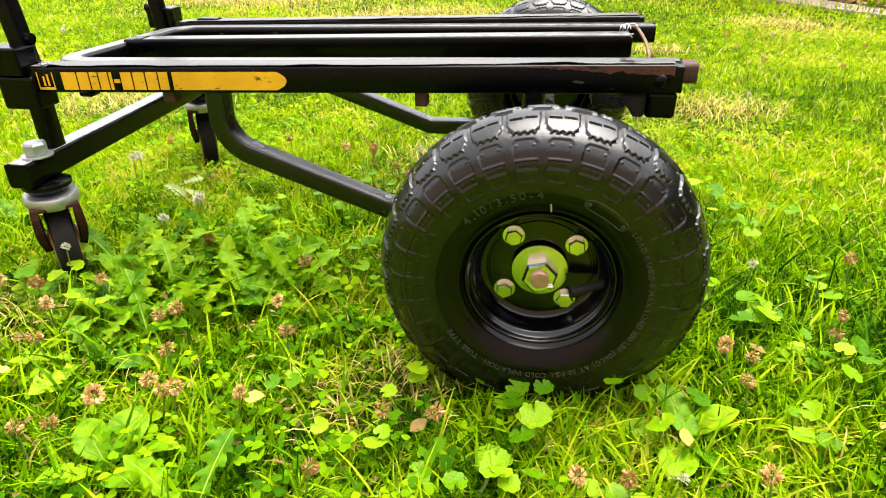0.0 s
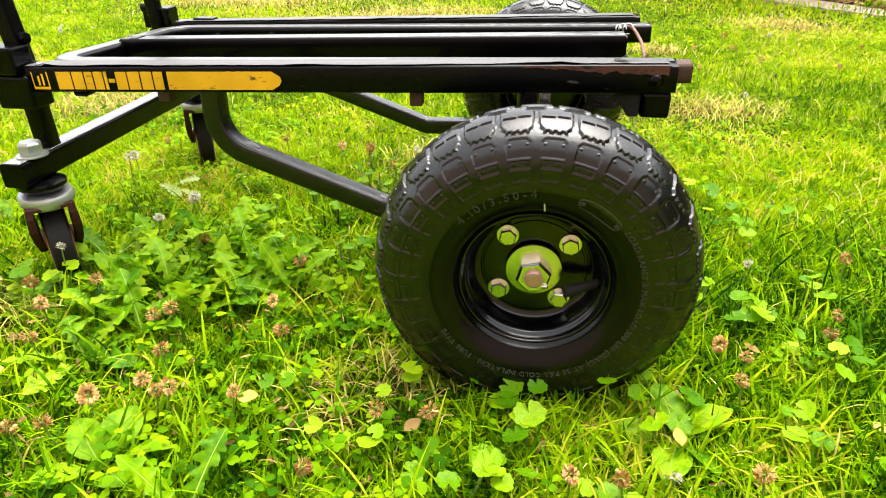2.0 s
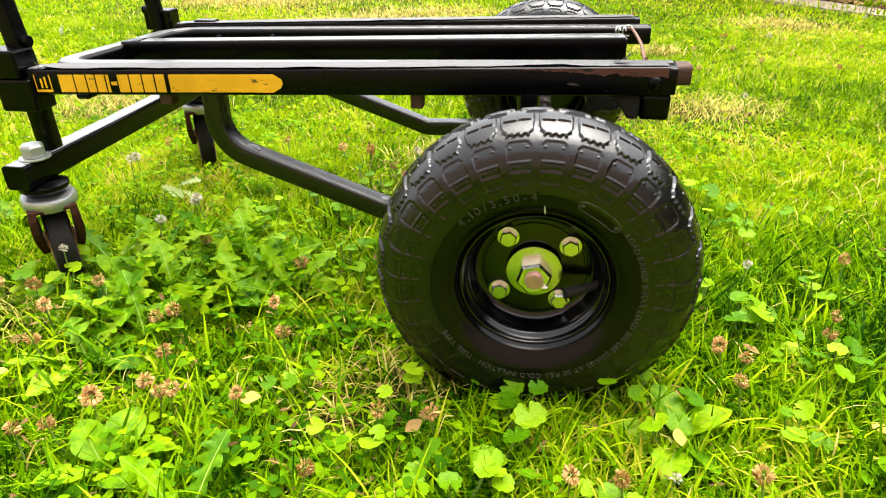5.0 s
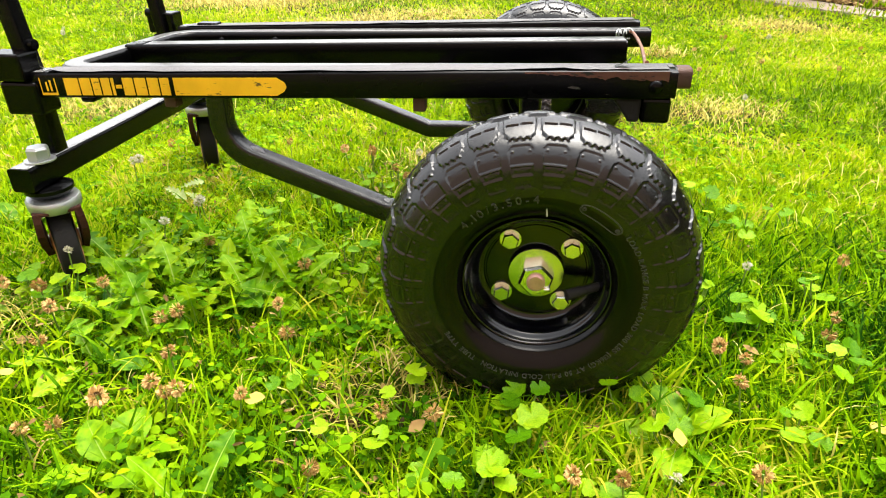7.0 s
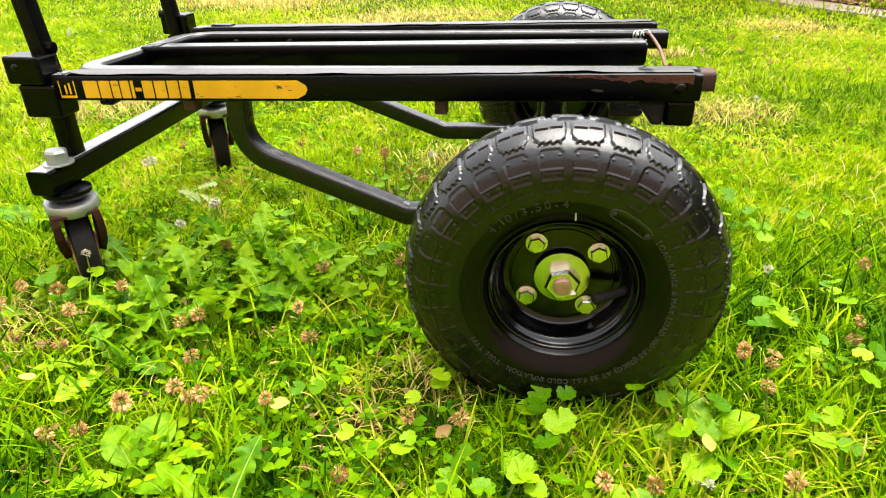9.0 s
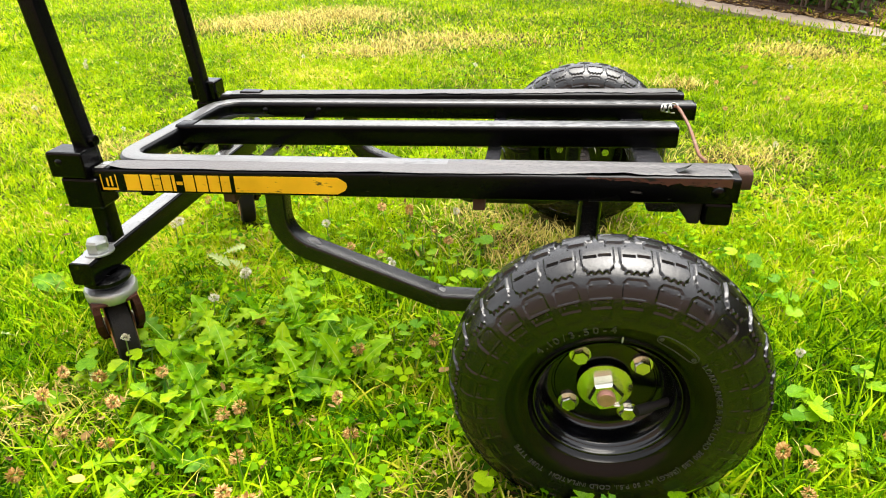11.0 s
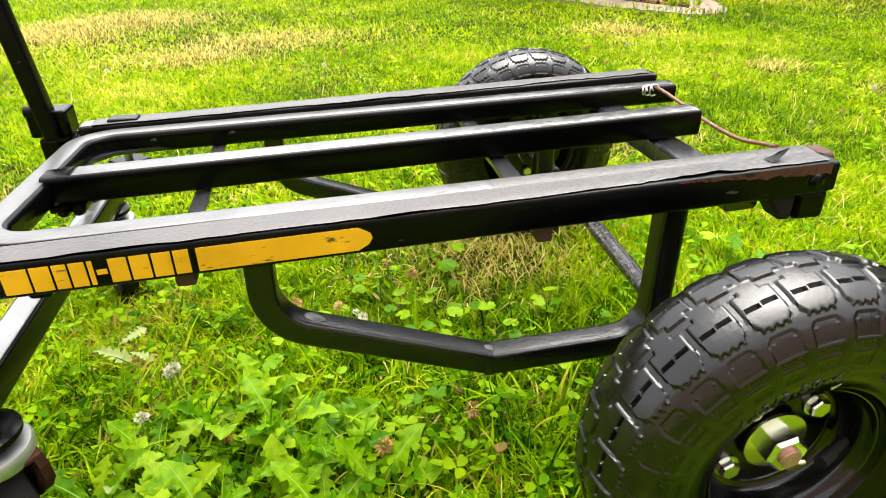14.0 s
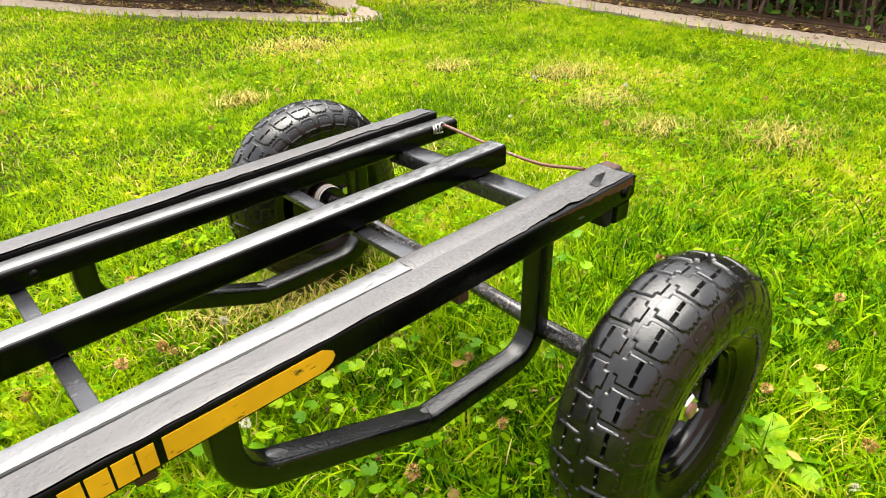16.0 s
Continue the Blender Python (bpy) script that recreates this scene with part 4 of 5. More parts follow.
# ---- casters ----
def build_caster(label, turn, trail):
    """A swivel caster with a four-inch wheel; its kingpin stands at the origin and the wheel trails along local x."""
    c = thing("swivel_caster", label, "caster", "front casters")
    swing = pose(0, 0, 0, 0, 0, turn)
    part("kingpin_bolt", hexhead((0, 0, 0), -1, 0.0112, 0.0130), GALV, c, "galvanised hexagon bolt head").matrix_basis = pose(0, 0, 0.1555, -90, 0, 0)
    part("washer", lathe([(0.0150, 0), (0.0150, 0.0014), (0.006, 0.0014)], 24), GALV, c, smooth=40).matrix_basis = pose(0, 0, 0.1535, 90, 0, 0)
    part("swivel_plate", lathe([(0.006, -0.0075), (0.019, -0.0065), (0.0240, -0.001), (0.0240, 0.003), (0.018, 0.0055), (0.010, 0.006)], 36), SCUFFED, c, smooth=40).matrix_basis = pose(0, 0, 0.1225, 90, 0, 0)
    part("swivel_ring", lathe([(0.010, -0.0080), (0.0240, -0.0075), (0.0262, -0.0050), (0.0266, 0.0035), (0.0250, 0.0060), (0.010, 0.0070)], 40), GALV, c, "worn grey steel swivel ring", smooth=40).matrix_basis = pose(0.001, 0, 0.1080, 90 + 3, 3, 0)
    axle = 0.0515
    for s in (-1, 1):
        bm = bmesh.new()
        outline = [(0.025, 0.104), (0.0265, 0.094), (0.024, 0.078), (0.010, 0.060)]
        outline += [(trail + 0.014 * math.cos(a), axle + 0.014 * math.sin(a)) for a in (-0.4, -0.9, -1.5, -2.1, -2.7, -3.2)] + [(trail - 0.019, 0.070), (-0.0315, 0.088), (-0.031, 0.104)]
        inner = [s * (0.0138 + 0.0040 * max(0, math.sin(math.pi * min(1, max(0, (z - 0.04) / 0.075))))) for x, z in outline]
        lo = [bm.verts.new((x, y, z)) for (x, z), y in zip(outline, inner)]
        hi = [bm.verts.new((x * 0.94, y + s * 0.0070, z)) for (x, z), y in zip(outline, inner)]
        bm.faces.new(lo)
        bm.faces.new(hi[::-1])
        for k in range(len(lo)):
            j = (k + 1) % len(lo)
            bm.faces.new((lo[k], lo[j], hi[j], hi[k]))
        part("fork", bm, FORK, c, "rusty steel fork cheek").matrix_basis = swing
    bm = box(-0.027, 0.025, -0.0205, 0.0205, 0.1000, 0.1042, 0.0015)
    part("fork_bridge", bm, FORK, c, "rusty steel fork bridge").matrix_basis = swing
    w = part("caster_wheel", lathe([(0.012, -0.0118), (0.036, -0.0118), (0.0440, -0.0114), (0.0466, -0.0098), (0.0472, -0.005), (0.0472, 0.005), (0.0466, 0.0098), (0.0440, 0.0114), (0.036, 0.0118), (0.012, 0.0118)], 48), DARK_RUBBER, c, "dark grey rubber caster wheel", smooth=35)
    w.matrix_basis = swing @ pose(trail, 0, axle)
    for s in (-1, 1):
        part("wheel_hub", lathe([(0.0004, s * 0.0150), (0.010, s * 0.0145), (0.0125, s * 0.0112), (0.027, s * 0.0106), (0.0300, s * 0.0128), (0.0345, s * 0.0125), (0.0362, s * 0.0112)], 32), ORANGE, w, "rusty orange hub", smooth=35)
        part("axle_cap", lathe([(0.0004, s * 0.0225), (0.008, s * 0.0215), (0.0100, s * 0.0145)], 20), WHITE_DIRTY, w, smooth=45)
    return c


near_caster = build_caster("swivel caster with rusty fork and grey wheel under the near post", -48, -0.020)
near_caster.location = (-0.5165, 0.1265, 0)
far_caster = build_caster("swivel caster with rusty fork and orange hub under the far post", -60, -0.028)
far_caster.location = (-0.527, 0.490, 0)


# ---- lawn ----
rng = np.random.default_rng(7)


def wave(x, y, f, seed):
    """Soft patches between about -1 and 1."""
    return (np.sin(f * (x * 1.0 + 0.6 * y) + seed) + np.sin(f * (0.7 * y - 1.1 * x) * 1.3 + 2.1 * seed) + np.sin(f * (1.7 * x + 1.2 * y) * 0.8 - seed)) / 3


BARE = ((-1.27, 2.47, 0.34), (-0.42, 2.16, 0.26), (-0.97, 2.75, 0.3), (-0.07, 0.47, 0.12), (0.0, 0.57, 0.09), (-0.13, 0.58, 0.09), (0.36, 0.90, 0.13), (-0.94, 0.81, 0.14), (-0.71, 1.95, 0.2), (1.25, 1.1, 0.12), (1.1, 0.35, 0.12), (1.03, 1.39, 0.10), (0.95, 0.58, 0.09), (1.06, 0.80, 0.12), (0.35, 1.53, 0.09), (0.85, 2.1, 0.16), (-0.55, 0.03, 0.08), (-0.11, 0.0, 0.06), (-0.16, -0.05, 0.035))


def bareness(x, y):
    b = np.zeros_like(x)
    for cx, cy, r in BARE:
        b = np.maximum(b, np.exp(-(((x - cx) / r) ** 2 + ((y - cy) / (r * 0.7)) ** 2)))
    return b


def lawn_side(x, y):
    """True where the lawn lies, short of the path."""
    return edge_offset(x, y) < 0


def clear_of_cart(x, y, pad=0.0):
    ok = np.ones(len(x), bool)
    for cx, cy, hx, hy in ((0, 0.032, 0.062, 0.036), (0, 0.571, 0.062, 0.036), (-0.519, 0.112, 0.022, 0.02), (-0.52, 0.485, 0.02, 0.02)):
        ok &= ~((np.abs(x - cx) < hx + pad) & (np.abs(y - cy) < hy + pad))
    return ok


def scatter(n, x0, x1, y0, y1, fray=0.0):
    """Places on the lawn within a stretch of the plan, whose borders fray out."""
    x, y = rng.uniform(x0, x1, n) + rng.normal(0, 1, n) * fray, rng.uniform(y0, y1, n) + rng.normal(0, 1, n) * fray
    k = lawn_side(x, y) & clear_of_cart(x, y)
    return x[k], y[k]


def flat_mesh(name, co, polys, sizes, material, label, category):
    me = bpy.data.meshes.new(name)
    me.vertices.add(len(co))
    me.vertices.foreach_set("co", np.ascontiguousarray(co, dtype=np.float32).ravel())
    me.loops.add(len(polys))
    me.loops.foreach_set("vertex_index", polys.astype(np.int32))
    me.polygons.add(len(sizes))
    me.polygons.foreach_set("loop_start", np.r_[0, np.cumsum(sizes)[:-1]].astype(np.int32))
    me.polygons.foreach_set("loop_total", sizes.astype(np.int32))
    me.update(calc_edges=True)
    me.materials.append(material)
    me.shade_smooth()
    return tagged(new(name, me), label, category, kind="stuff")


def blades(name, x, y, length, width, lean, material, label, segs=3, category="grass", base_z=-0.004):
    """Tapering bent blades that grow from the points given; lean is how far they bow over, from 0 to about 1.3."""
    n = len(x)
    az = rng.uniform(0, 2 * np.pi, n)
    face = az + np.pi / 2 + rng.normal(0, 0.5, n)
    z0 = 0.006 * np.sin(2.1 * x + 0.7) * np.sin(1.7 * y) + 0.004 * np.sin(5.3 * x - 2.0 * y) + base_z
    rows = []
    px, pz = np.zeros(n), np.zeros(n)
    for k in range(segs + 1):
        f = k / segs
        w = width * (1 - f**2.2) * 0.5 * (0.7 + 0.6 * min(f * 2, 1))
        cx, cy = x + px * np.cos(az), y + px * np.sin(az)
        dx, dy = np.cos(face) * w, np.sin(face) * w
        if k < segs:
            rows.append(np.stack([cx - dx, cy - dy, z0 + pz], -1))
            rows.append(np.stack([cx + dx, cy + dy, z0 + pz], -1))
        else:
            rows.append(np.stack([cx, cy, z0 + pz], -1))
        ang = lean * (0.25 + 1.1 * (k + 0.5) / segs)
        px, pz = px + np.sin(ang) * length / segs, pz + np.cos(ang) * length / segs
    co = np.stack(rows, 1)
    v = 2 * segs + 1
    base = (np.arange(n) * v)[:, None]
    poly = []
    for k in range(segs - 1):
        poly += [2 * k, 2 * k + 1, 2 * k + 3, 2 * k + 2]
    poly += [2 * segs - 2, 2 * segs - 1, 2 * segs]
    loops = (base + np.array(poly)[None]).ravel()
    sizes = np.tile([4] * (segs - 1) + [3], n)
    return flat_mesh(name, co.reshape(-1, 3), loops, sizes, material, label, category)


def turf(name, n, region, lengths, widths, segs, label, material=GRASS, bow=0.75, fray=0.07):
    x, y = scatter(n, *region, fray)
    k = rng.random(len(x)) > 0.75 * bareness(x, y)
    x, y = x[k], y[k]
    tall = 1 + 0.30 * wave(x, y, 5.0, 1.0) + 0.2 * wave(x, y, 17.0, 4.0)
    ln = rng.uniform(*lengths, len(x)) * tall * (1 - 0.4 * bareness(x, y))
    return blades(name, x, y, ln, rng.uniform(*widths, len(x)), np.abs(rng.normal(bow, 0.42, len(x))), material, label, segs)


NEAR = (-0.95, 0.75, -0.36, 0.34)
MIDDLE = (-0.95, 0.75, 0.30, 0.66)
BESIDE = "bright green lawn grass beside the cart"
turf("lawn_grass", 56000, NEAR, (0.016, 0.042), (0.0014, 0.0040), 2, "short bright green lawn grass round the cart", GRASS_NEAR, 1.05)
turf("lawn_grass", 52000, NEAR, (0.018, 0.046), (0.0010, 0.0030), 3, "fine bright green lawn grass round the cart", GRASS_NEAR, 1.05)
turf("lawn_grass", 56000, MIDDLE, (0.014, 0.038), (0.0012, 0.0034), 3, "fine yellow-green lawn grass beneath the cart", GRASS, 1.15)
turf("lawn_grass", 200000, (-2.2, 2.4, 0.62, 2.0), (0.014, 0.036), (0.0016, 0.0040), 2, "bright green lawn grass behind the cart", GRASS, 1.25)
turf("lawn_grass", 56000, (0.75, 2.5, -0.36, 0.66), (0.016, 0.040), (0.0016, 0.0036), 2, BESIDE, GRASS, 1.2)
turf("lawn_grass", 30000, (-2.2, -0.95, -0.36, 0.66), (0.016, 0.042), (0.0020, 0.0046), 2, BESIDE, GRASS, 1.2)
turf("lawn_grass", 180000, (-4.5, 2.2, 2.0, 6.0), (0.016, 0.038), (0.0030, 0.0065), 2, "bright green lawn grass towards the path", GRASS, 1.25, 0.15)
turf("lawn_grass", 38000, (-2.2, 2.4, -2.65, -0.36), (0.025, 0.055), (0.004, 0.009), 2, "bright green lawn grass in front of the cart", GRASS, 1.25)
for region, n in (((-7.0, -4.5, -2.65, 8.0), 30000), ((-4.5, -2.2, -2.65, 2.0), 12000), ((-4.5, 2.4, 6.0, 8.0), 12000)):
    turf("lawn_grass", n, region, (0.03, 0.065), (0.010, 0.022), 2, "coarse green lawn grass over the wide lawn", GRASS, 1.3, 0.25)

# long thin blades that lie across the rest
x, y = scatter(5500, *NEAR)
blades("long_grass", x, y, rng.uniform(0.040, 0.080, len(x)), rng.uniform(0.0014, 0.0034, len(x)), rng.uniform(0.7, 1.35, len(x)), GRASS_NEAR, "long bent green grass blades", 5)
# dry stems and thatch
x, y = scatter(46000, -1.6, 1.8, -0.33, 2.0)
k = rng.random(len(x)) < 0.13 + 0.75 * bareness(x, y) + 0.20 * wave(x, y, 9, 2)
x, y = x[k], y[k]
blades("dry_grass", x, y, rng.uniform(0.014, 0.036, len(x)), rng.uniform(0.0008, 0.0018, len(x)), rng.uniform(0.9, 1.5, len(x)), STRAW, "dry straw-coloured stems between the grass", 3, base_z=0.010)
x, y = scatter(90000, -3.5, 2.2, 1.5, 4.5)
k = rng.random(len(x)) < 0.05 + 0.95 * bareness(x, y)
x, y = x[k], y[k]
blades("dry_grass", x, y, rng.uniform(0.02, 0.05, len(x)), rng.uniform(0.002, 0.004, len(x)), rng.uniform(0.7, 1.5, len(x)), STRAW, "dry straw-coloured stems on thin lawn", 2)

# thick thatch on the thin patches
px, py = [], []
for cx, cy, r in BARE:
    n = int((34000 if cy < 1.3 else 13000) * r * r)
    px.append(rng.normal(cx, r * 0.55, n))
    py.append(rng.normal(cy, r * 0.42, n))
x, y = np.concatenate(px), np.concatenate(py)
k = lawn_side(x, y) & clear_of_cart(x, y)
x, y = x[k], y[k]
blades("dry_grass", x, y, rng.uniform(0.015, 0.038, len(x)), np.where(y < 1.3, 1.0, 2.2) * rng.uniform(0.0009, 0.0018, len(x)), rng.uniform(1.0, 1.5, len(x)), STRAW, "matted dry straw-coloured grass on thin patches", 3, base_z=0.010)

# weeds and grass that lean over the path's edges
f, off = rng.uniform(0.15, 0.85, 1300), rng.choice([-0.012, 0.235], 1300) + rng.normal(0, 0.014, 1300)
spots = [(path_edge(a), b) for a, b in zip(f, off)]
x = np.array([p.x - d.y * b for (p, d), b in spots])
y = np.array([p.y + d.x * b for (p, d), b in spots])
blades("path_weeds", x, y, rng.uniform(0.015, 0.042, len(x)), rng.uniform(0.003, 0.007, len(x)), np.abs(rng.normal(0.7, 0.4, len(x))), GRASS, "straggling weeds along the path's edges", 3, "weeds", 0.012)


def trefoils(name, x, y, size, height, label):
    """Clover leaves: three notched leaflets on a common centre."""
    n = len(x)
    spin = rng.uniform(0, 2 * np.pi, n)
    tilt, to = np.abs(rng.normal(0, 0.35, n)), rng.uniform(0, 2 * np.pi, n)
    outline = np.array([(0.05, 0, 0), (0.45, -0.36, 0.06), (0.85, -0.42, 0.02), (1.03, -0.20, -0.02), (0.96, 0, 0.05), (1.03, 0.20, -0.02), (0.85, 0.42, 0.02), (0.45, 0.36, 0.06)])
    allv = []
    for k in range(3):
        a = spin + k * 2 * np.pi / 3 + rng.normal(0, 0.12, n)
        droop = rng.normal(0.05, 0.22, n)
        lx, ly, lz = outline[:, 0][None] * size[:, None], outline[:, 1][None] * size[:, None], outline[:, 2][None] * size[:, None]
        r = lx * np.cos(droop)[:, None]
        lz = lz - lx * np.sin(droop)[:, None]
        wx = r * np.cos(a)[:, None] - ly * np.sin(a)[:, None]
        wy = r * np.sin(a)[:, None] + ly * np.cos(a)[:, None]
        wz = lz + (wx * np.cos(to)[:, None] + wy * np.sin(to)[:, None]) * np.tan(tilt)[:, None] * 0.6
        allv.append(np.stack([x[:, None] + wx, y[:, None] + wy, height[:, None] + wz], -1))
    co = np.stack(allv, 1).reshape(-1, 3)
    base = (np.arange(n * 3) * 8)[:, None]
    loops = (base + np.array([0, 1, 2, 3, 4, 0, 4, 5, 6, 7])[None]).ravel()
    sizes = np.tile([5, 5], n * 3)
    return flat_mesh(name, co, loops, sizes, CLOVER, label, "clover")


x, y = scatter(15000, -0.95, 0.8, -0.33, 0.8)
k = rng.random(len(x)) < 0.10 + 0.30 * wave(x, y, 7.0, 3.0) - 0.3 * bareness(x, y)
x, y = x[k], y[k]
trefoils("clover_leaves", x, y, rng.uniform(0.0048, 0.0112, len(x)), rng.uniform(0.010, 0.034, len(x)), "small three-part clover leaves among the grass")
x, y = scatter(16000, -2.0, 2.0, 0.75, 2.6)
k = rng.random(len(x)) < 0.0 + 0.25 * wave(x, y, 5.0, 5.0) - 0.3 * bareness(x, y)
x, y = x[k], y[k]
trefoils("clover_leaves", x, y, rng.uniform(0.006, 0.013, len(x)), rng.uniform(0.018, 0.045, len(x)), "small three-part clover leaves farther off")
x, y = scatter(900, 0.7, 2.2, -0.3, 0.8)
trefoils("clover_leaves", x, y, rng.uniform(0.006, 0.013, len(x)), rng.uniform(0.018, 0.045, len(x)), "small three-part clover leaves beside the cart")



def flecks(name, x, y, size, narrow, z0, z1, tilt, material, label, category):
    """Small six-cornered leaves or bits that lie tilted between the blades."""
    n = len(x)
    spin, rise, roll = rng.uniform(0, 2 * np.pi, n), rng.normal(0, tilt, n), rng.normal(0, tilt, n)
    shape = np.array([(-1, 0, 0), (-0.35, -0.75, 0.12), (0.45, -0.7, 0.12), (1, 0, 0), (0.45, 0.7, 0.12), (-0.35, 0.75, 0.12)])
    u, v, w = shape[:, 0][None] * size[:, None], shape[:, 1][None] * (size * narrow)[:, None], shape[:, 2][None] * (size * narrow)[:, None]
    z = w + u * np.sin(rise)[:, None] + v * np.sin(roll)[:, None]
    u = u * np.cos(rise)[:, None]
    c, s = np.cos(spin)[:, None], np.sin(spin)[:, None]
    height = rng.uniform(z0, z1, n)
    co = np.stack([x[:, None] + u * c - v * s, y[:, None] + u * s + v * c, height[:, None] + z], -1).reshape(-1, 3)
    loops = ((np.arange(n) * 6)[:, None] + np.array([0, 1, 2, 3, 0, 3, 4, 5])[None]).ravel()
    return flat_mesh(name, co, loops, np.tile([4, 4], n), material, label, category)


x, y = scatter(15000, -0.95, 0.8, -0.33, 0.75)
k = rng.random(len(x)) < 0.55 + 0.6 * wave(x, y, 11.0, 6.0) - 0.3 * bareness(x, y)
x, y = x[k], y[k]
flecks("small_leaves", x, y, rng.uniform(0.003, 0.0085, len(x)), rng.uniform(0.22, 0.5, len(x)), 0.003, 0.022, 0.55, CLOVER, "small mixed green leaves between the grass", "weeds")
x, y = scatter(9000, -0.95, 0.9, -0.33, 0.9)
k = rng.random(len(x)) < 0.45 + 0.5 * wave(x, y, 13.0, 1.0) + 0.6 * bareness(x, y)
x, y = x[k], y[k]
flecks("leaf_litter", x, y, rng.uniform(0.002, 0.007, len(x)), rng.uniform(0.12, 0.5, len(x)), 0.004, 0.022, 0.4, LITTER, "dry brown and tan bits between the grass", "litter")
x, y = scatter(30000, -2.0, 2.2, 0.7, 2.2)
k = rng.random(len(x)) < 0.4 + 0.7 * wave(x, y, 9.0, 6.0)
x, y = x[k], y[k]
flecks("small_leaves", x, y, rng.uniform(0.003, 0.009, len(x)), rng.uniform(0.3, 0.8, len(x)), 0.008, 0.026, 0.5, GRASS, "small mixed green leaves in the lawn", "weeds")


def fallen_leaf(x, y, z, size, turn, tone):
    """A curled fallen leaf that rests on the grass."""
    bm = bmesh.new()
    rows = []
    for u, w in ((0.0, 0.03), (0.2, 0.25), (0.45, 0.38), (0.7, 0.30), (0.9, 0.14), (1.0, 0.02)):
        c = 0.25 * (u - 0.5) ** 2
        rows.append([bm.verts.new(((u - 0.5) * size, -w * size, (c + 0.35 * w) * size)), bm.verts.new(((u - 0.5) * size, 0, c * size)), bm.verts.new(((u - 0.5) * size, w * size * 0.9, (c + 0.22 * w) * size))])
    for a, b in zip(rows[:-1], rows[1:]):
        for i in range(2):
            bm.faces.new((a[i], a[i + 1], b[i + 1], b[i]))
    ob = part("fallen_leaf", bm, tone, None, smooth=70)
    ob.matrix_basis = pose(x, y, z, 12, -10, turn)
    return tagged(ob, "curled dry yellowish leaf fallen on the grass", "leaf", "fallen leaves")


for k, (px, py) in enumerate(((-0.222, -0.062), (-0.085, -0.075), (0.115, -0.06), (0.20, 0.06), (-0.45, -0.06), (-0.15, 0.13), (0.27, -0.03), (-0.02, 0.26))):
    fallen_leaf(px, py, 0.030, 0.016 if k else 0.019, 47 * k, LITTER if k % 2 else DRYLEAF)


# ---- weeds with broad leaves ----
def leaf_mesh(name, half_outline, length, arch, fold, curl, seed):
    """A leaf from (along, half width) pairs, arched along its length and folded at its rib, rising from the origin along +x."""
    rnd = random.Random(seed)
    verts, faces = [], []
    for k, (u, w) in enumerate(half_outline):
        a = arch * u
        cx = length * (math.sin(a) / arch if abs(arch) > 1e-3 else u)
        cz = length * ((math.cos(a) - 1) / arch if abs(arch) > 1e-3 else 0)
        lift = w * length * fold
        j = rnd.uniform(-0.02, 0.02) * length
        c = min(0.011 * (1.15 - u), w * 0.4) * length
        verts += [(cx, -w * length, cz + lift * 0.6 + j * curl), (cx, -w * length * 0.5, cz + lift * 0.45), (cx, -c, cz + 0.1 * c), (cx, 0, cz + 0.6 * c), (cx, c, cz + 0.1 * c), (cx, w * length * 0.5, cz + lift * 0.45), (cx, w * length, cz + lift * 0.6 - j * curl)]
        if k:
            p, q = (k - 1) * 7, k * 7
            for i in range(6):
                faces.append((p + i, p + i + 1, q + i + 1, q + i))
    me = bpy.data.meshes.new(name)
    me.from_pydata(verts, [], faces)
    me.update()
    me.materials.append(BROAD)
    me.materials.append(RIB)
    for k, f in enumerate(me.polygons):
        f.material_index = 1 if k % 6 in (2, 3) else 0
    me.shade_smooth()
    return me


def dandelion_outline(rnd):
    """A lobed leaf: narrow stalk, jagged back-pointing teeth, an arrow-shaped end with a notch."""
    out = [(0.0, 0.018), (0.14, 0.022)]
    u = 0.17
    for k in range(rnd.choice((3, 4))):
        w = 0.075 + 0.026 * k + rnd.uniform(-0.018, 0.022)
        out += [(u, 0.032 + 0.010 * k), (u + 0.020, w), (u + 0.045, w * 0.86), (u + 0.065, w * 0.80), (u + 0.105, 0.040 + 0.012 * k)]
        u += 0.130
    out += [(u, 0.055), (u + 0.022, 0.150), (u + 0.06, 0.135), (u + 0.09, 0.095), (u + 0.11, 0.100), (u + 0.17, 0.055), (u + 0.22, 0.010)]
    top = out[-1][0]
    return [(a / top, b / top) for a, b in out]


def oval_outline():
    return [(0.0, 0.02), (0.15, 0.03), (0.25, 0.09), (0.38, 0.19), (0.52, 0.25), (0.66, 0.26), (0.80, 0.22), (0.92, 0.12), (1.0, 0.01)]


rnd = random.Random(21)
DANDELION = [leaf_mesh("leaf", dandelion_outline(rnd), 1.0, rnd.uniform(0.5, 1.5), rnd.uniform(0.1, 0.8), 1.8, k) for k in range(9)]
PLANTAIN = [leaf_mesh("leaf", oval_outline(), 1.0, rnd.uniform(0.5, 1.0), rnd.uniform(0.2, 0.5), 0.5, k) for k in range(3)]


def bleached_leaf(x, y, size, turn, mesh):
    """A jagged leaf that has withered white and lies on the grass."""
    me = mesh.copy()
    me.materials[0] = me.materials[1] = PALELEAF
    ob = new("fallen_leaf", me)
    ob.matrix_basis = Matrix.LocRotScale((x, y, ground_z(x, y) + 0.030), Euler((0.5, -0.25, radians(turn))), (size, size * 1.15, size))
    tagged(ob, "jagged whitish withered leaf lying on the grass", "leaf", "fallen leaves")


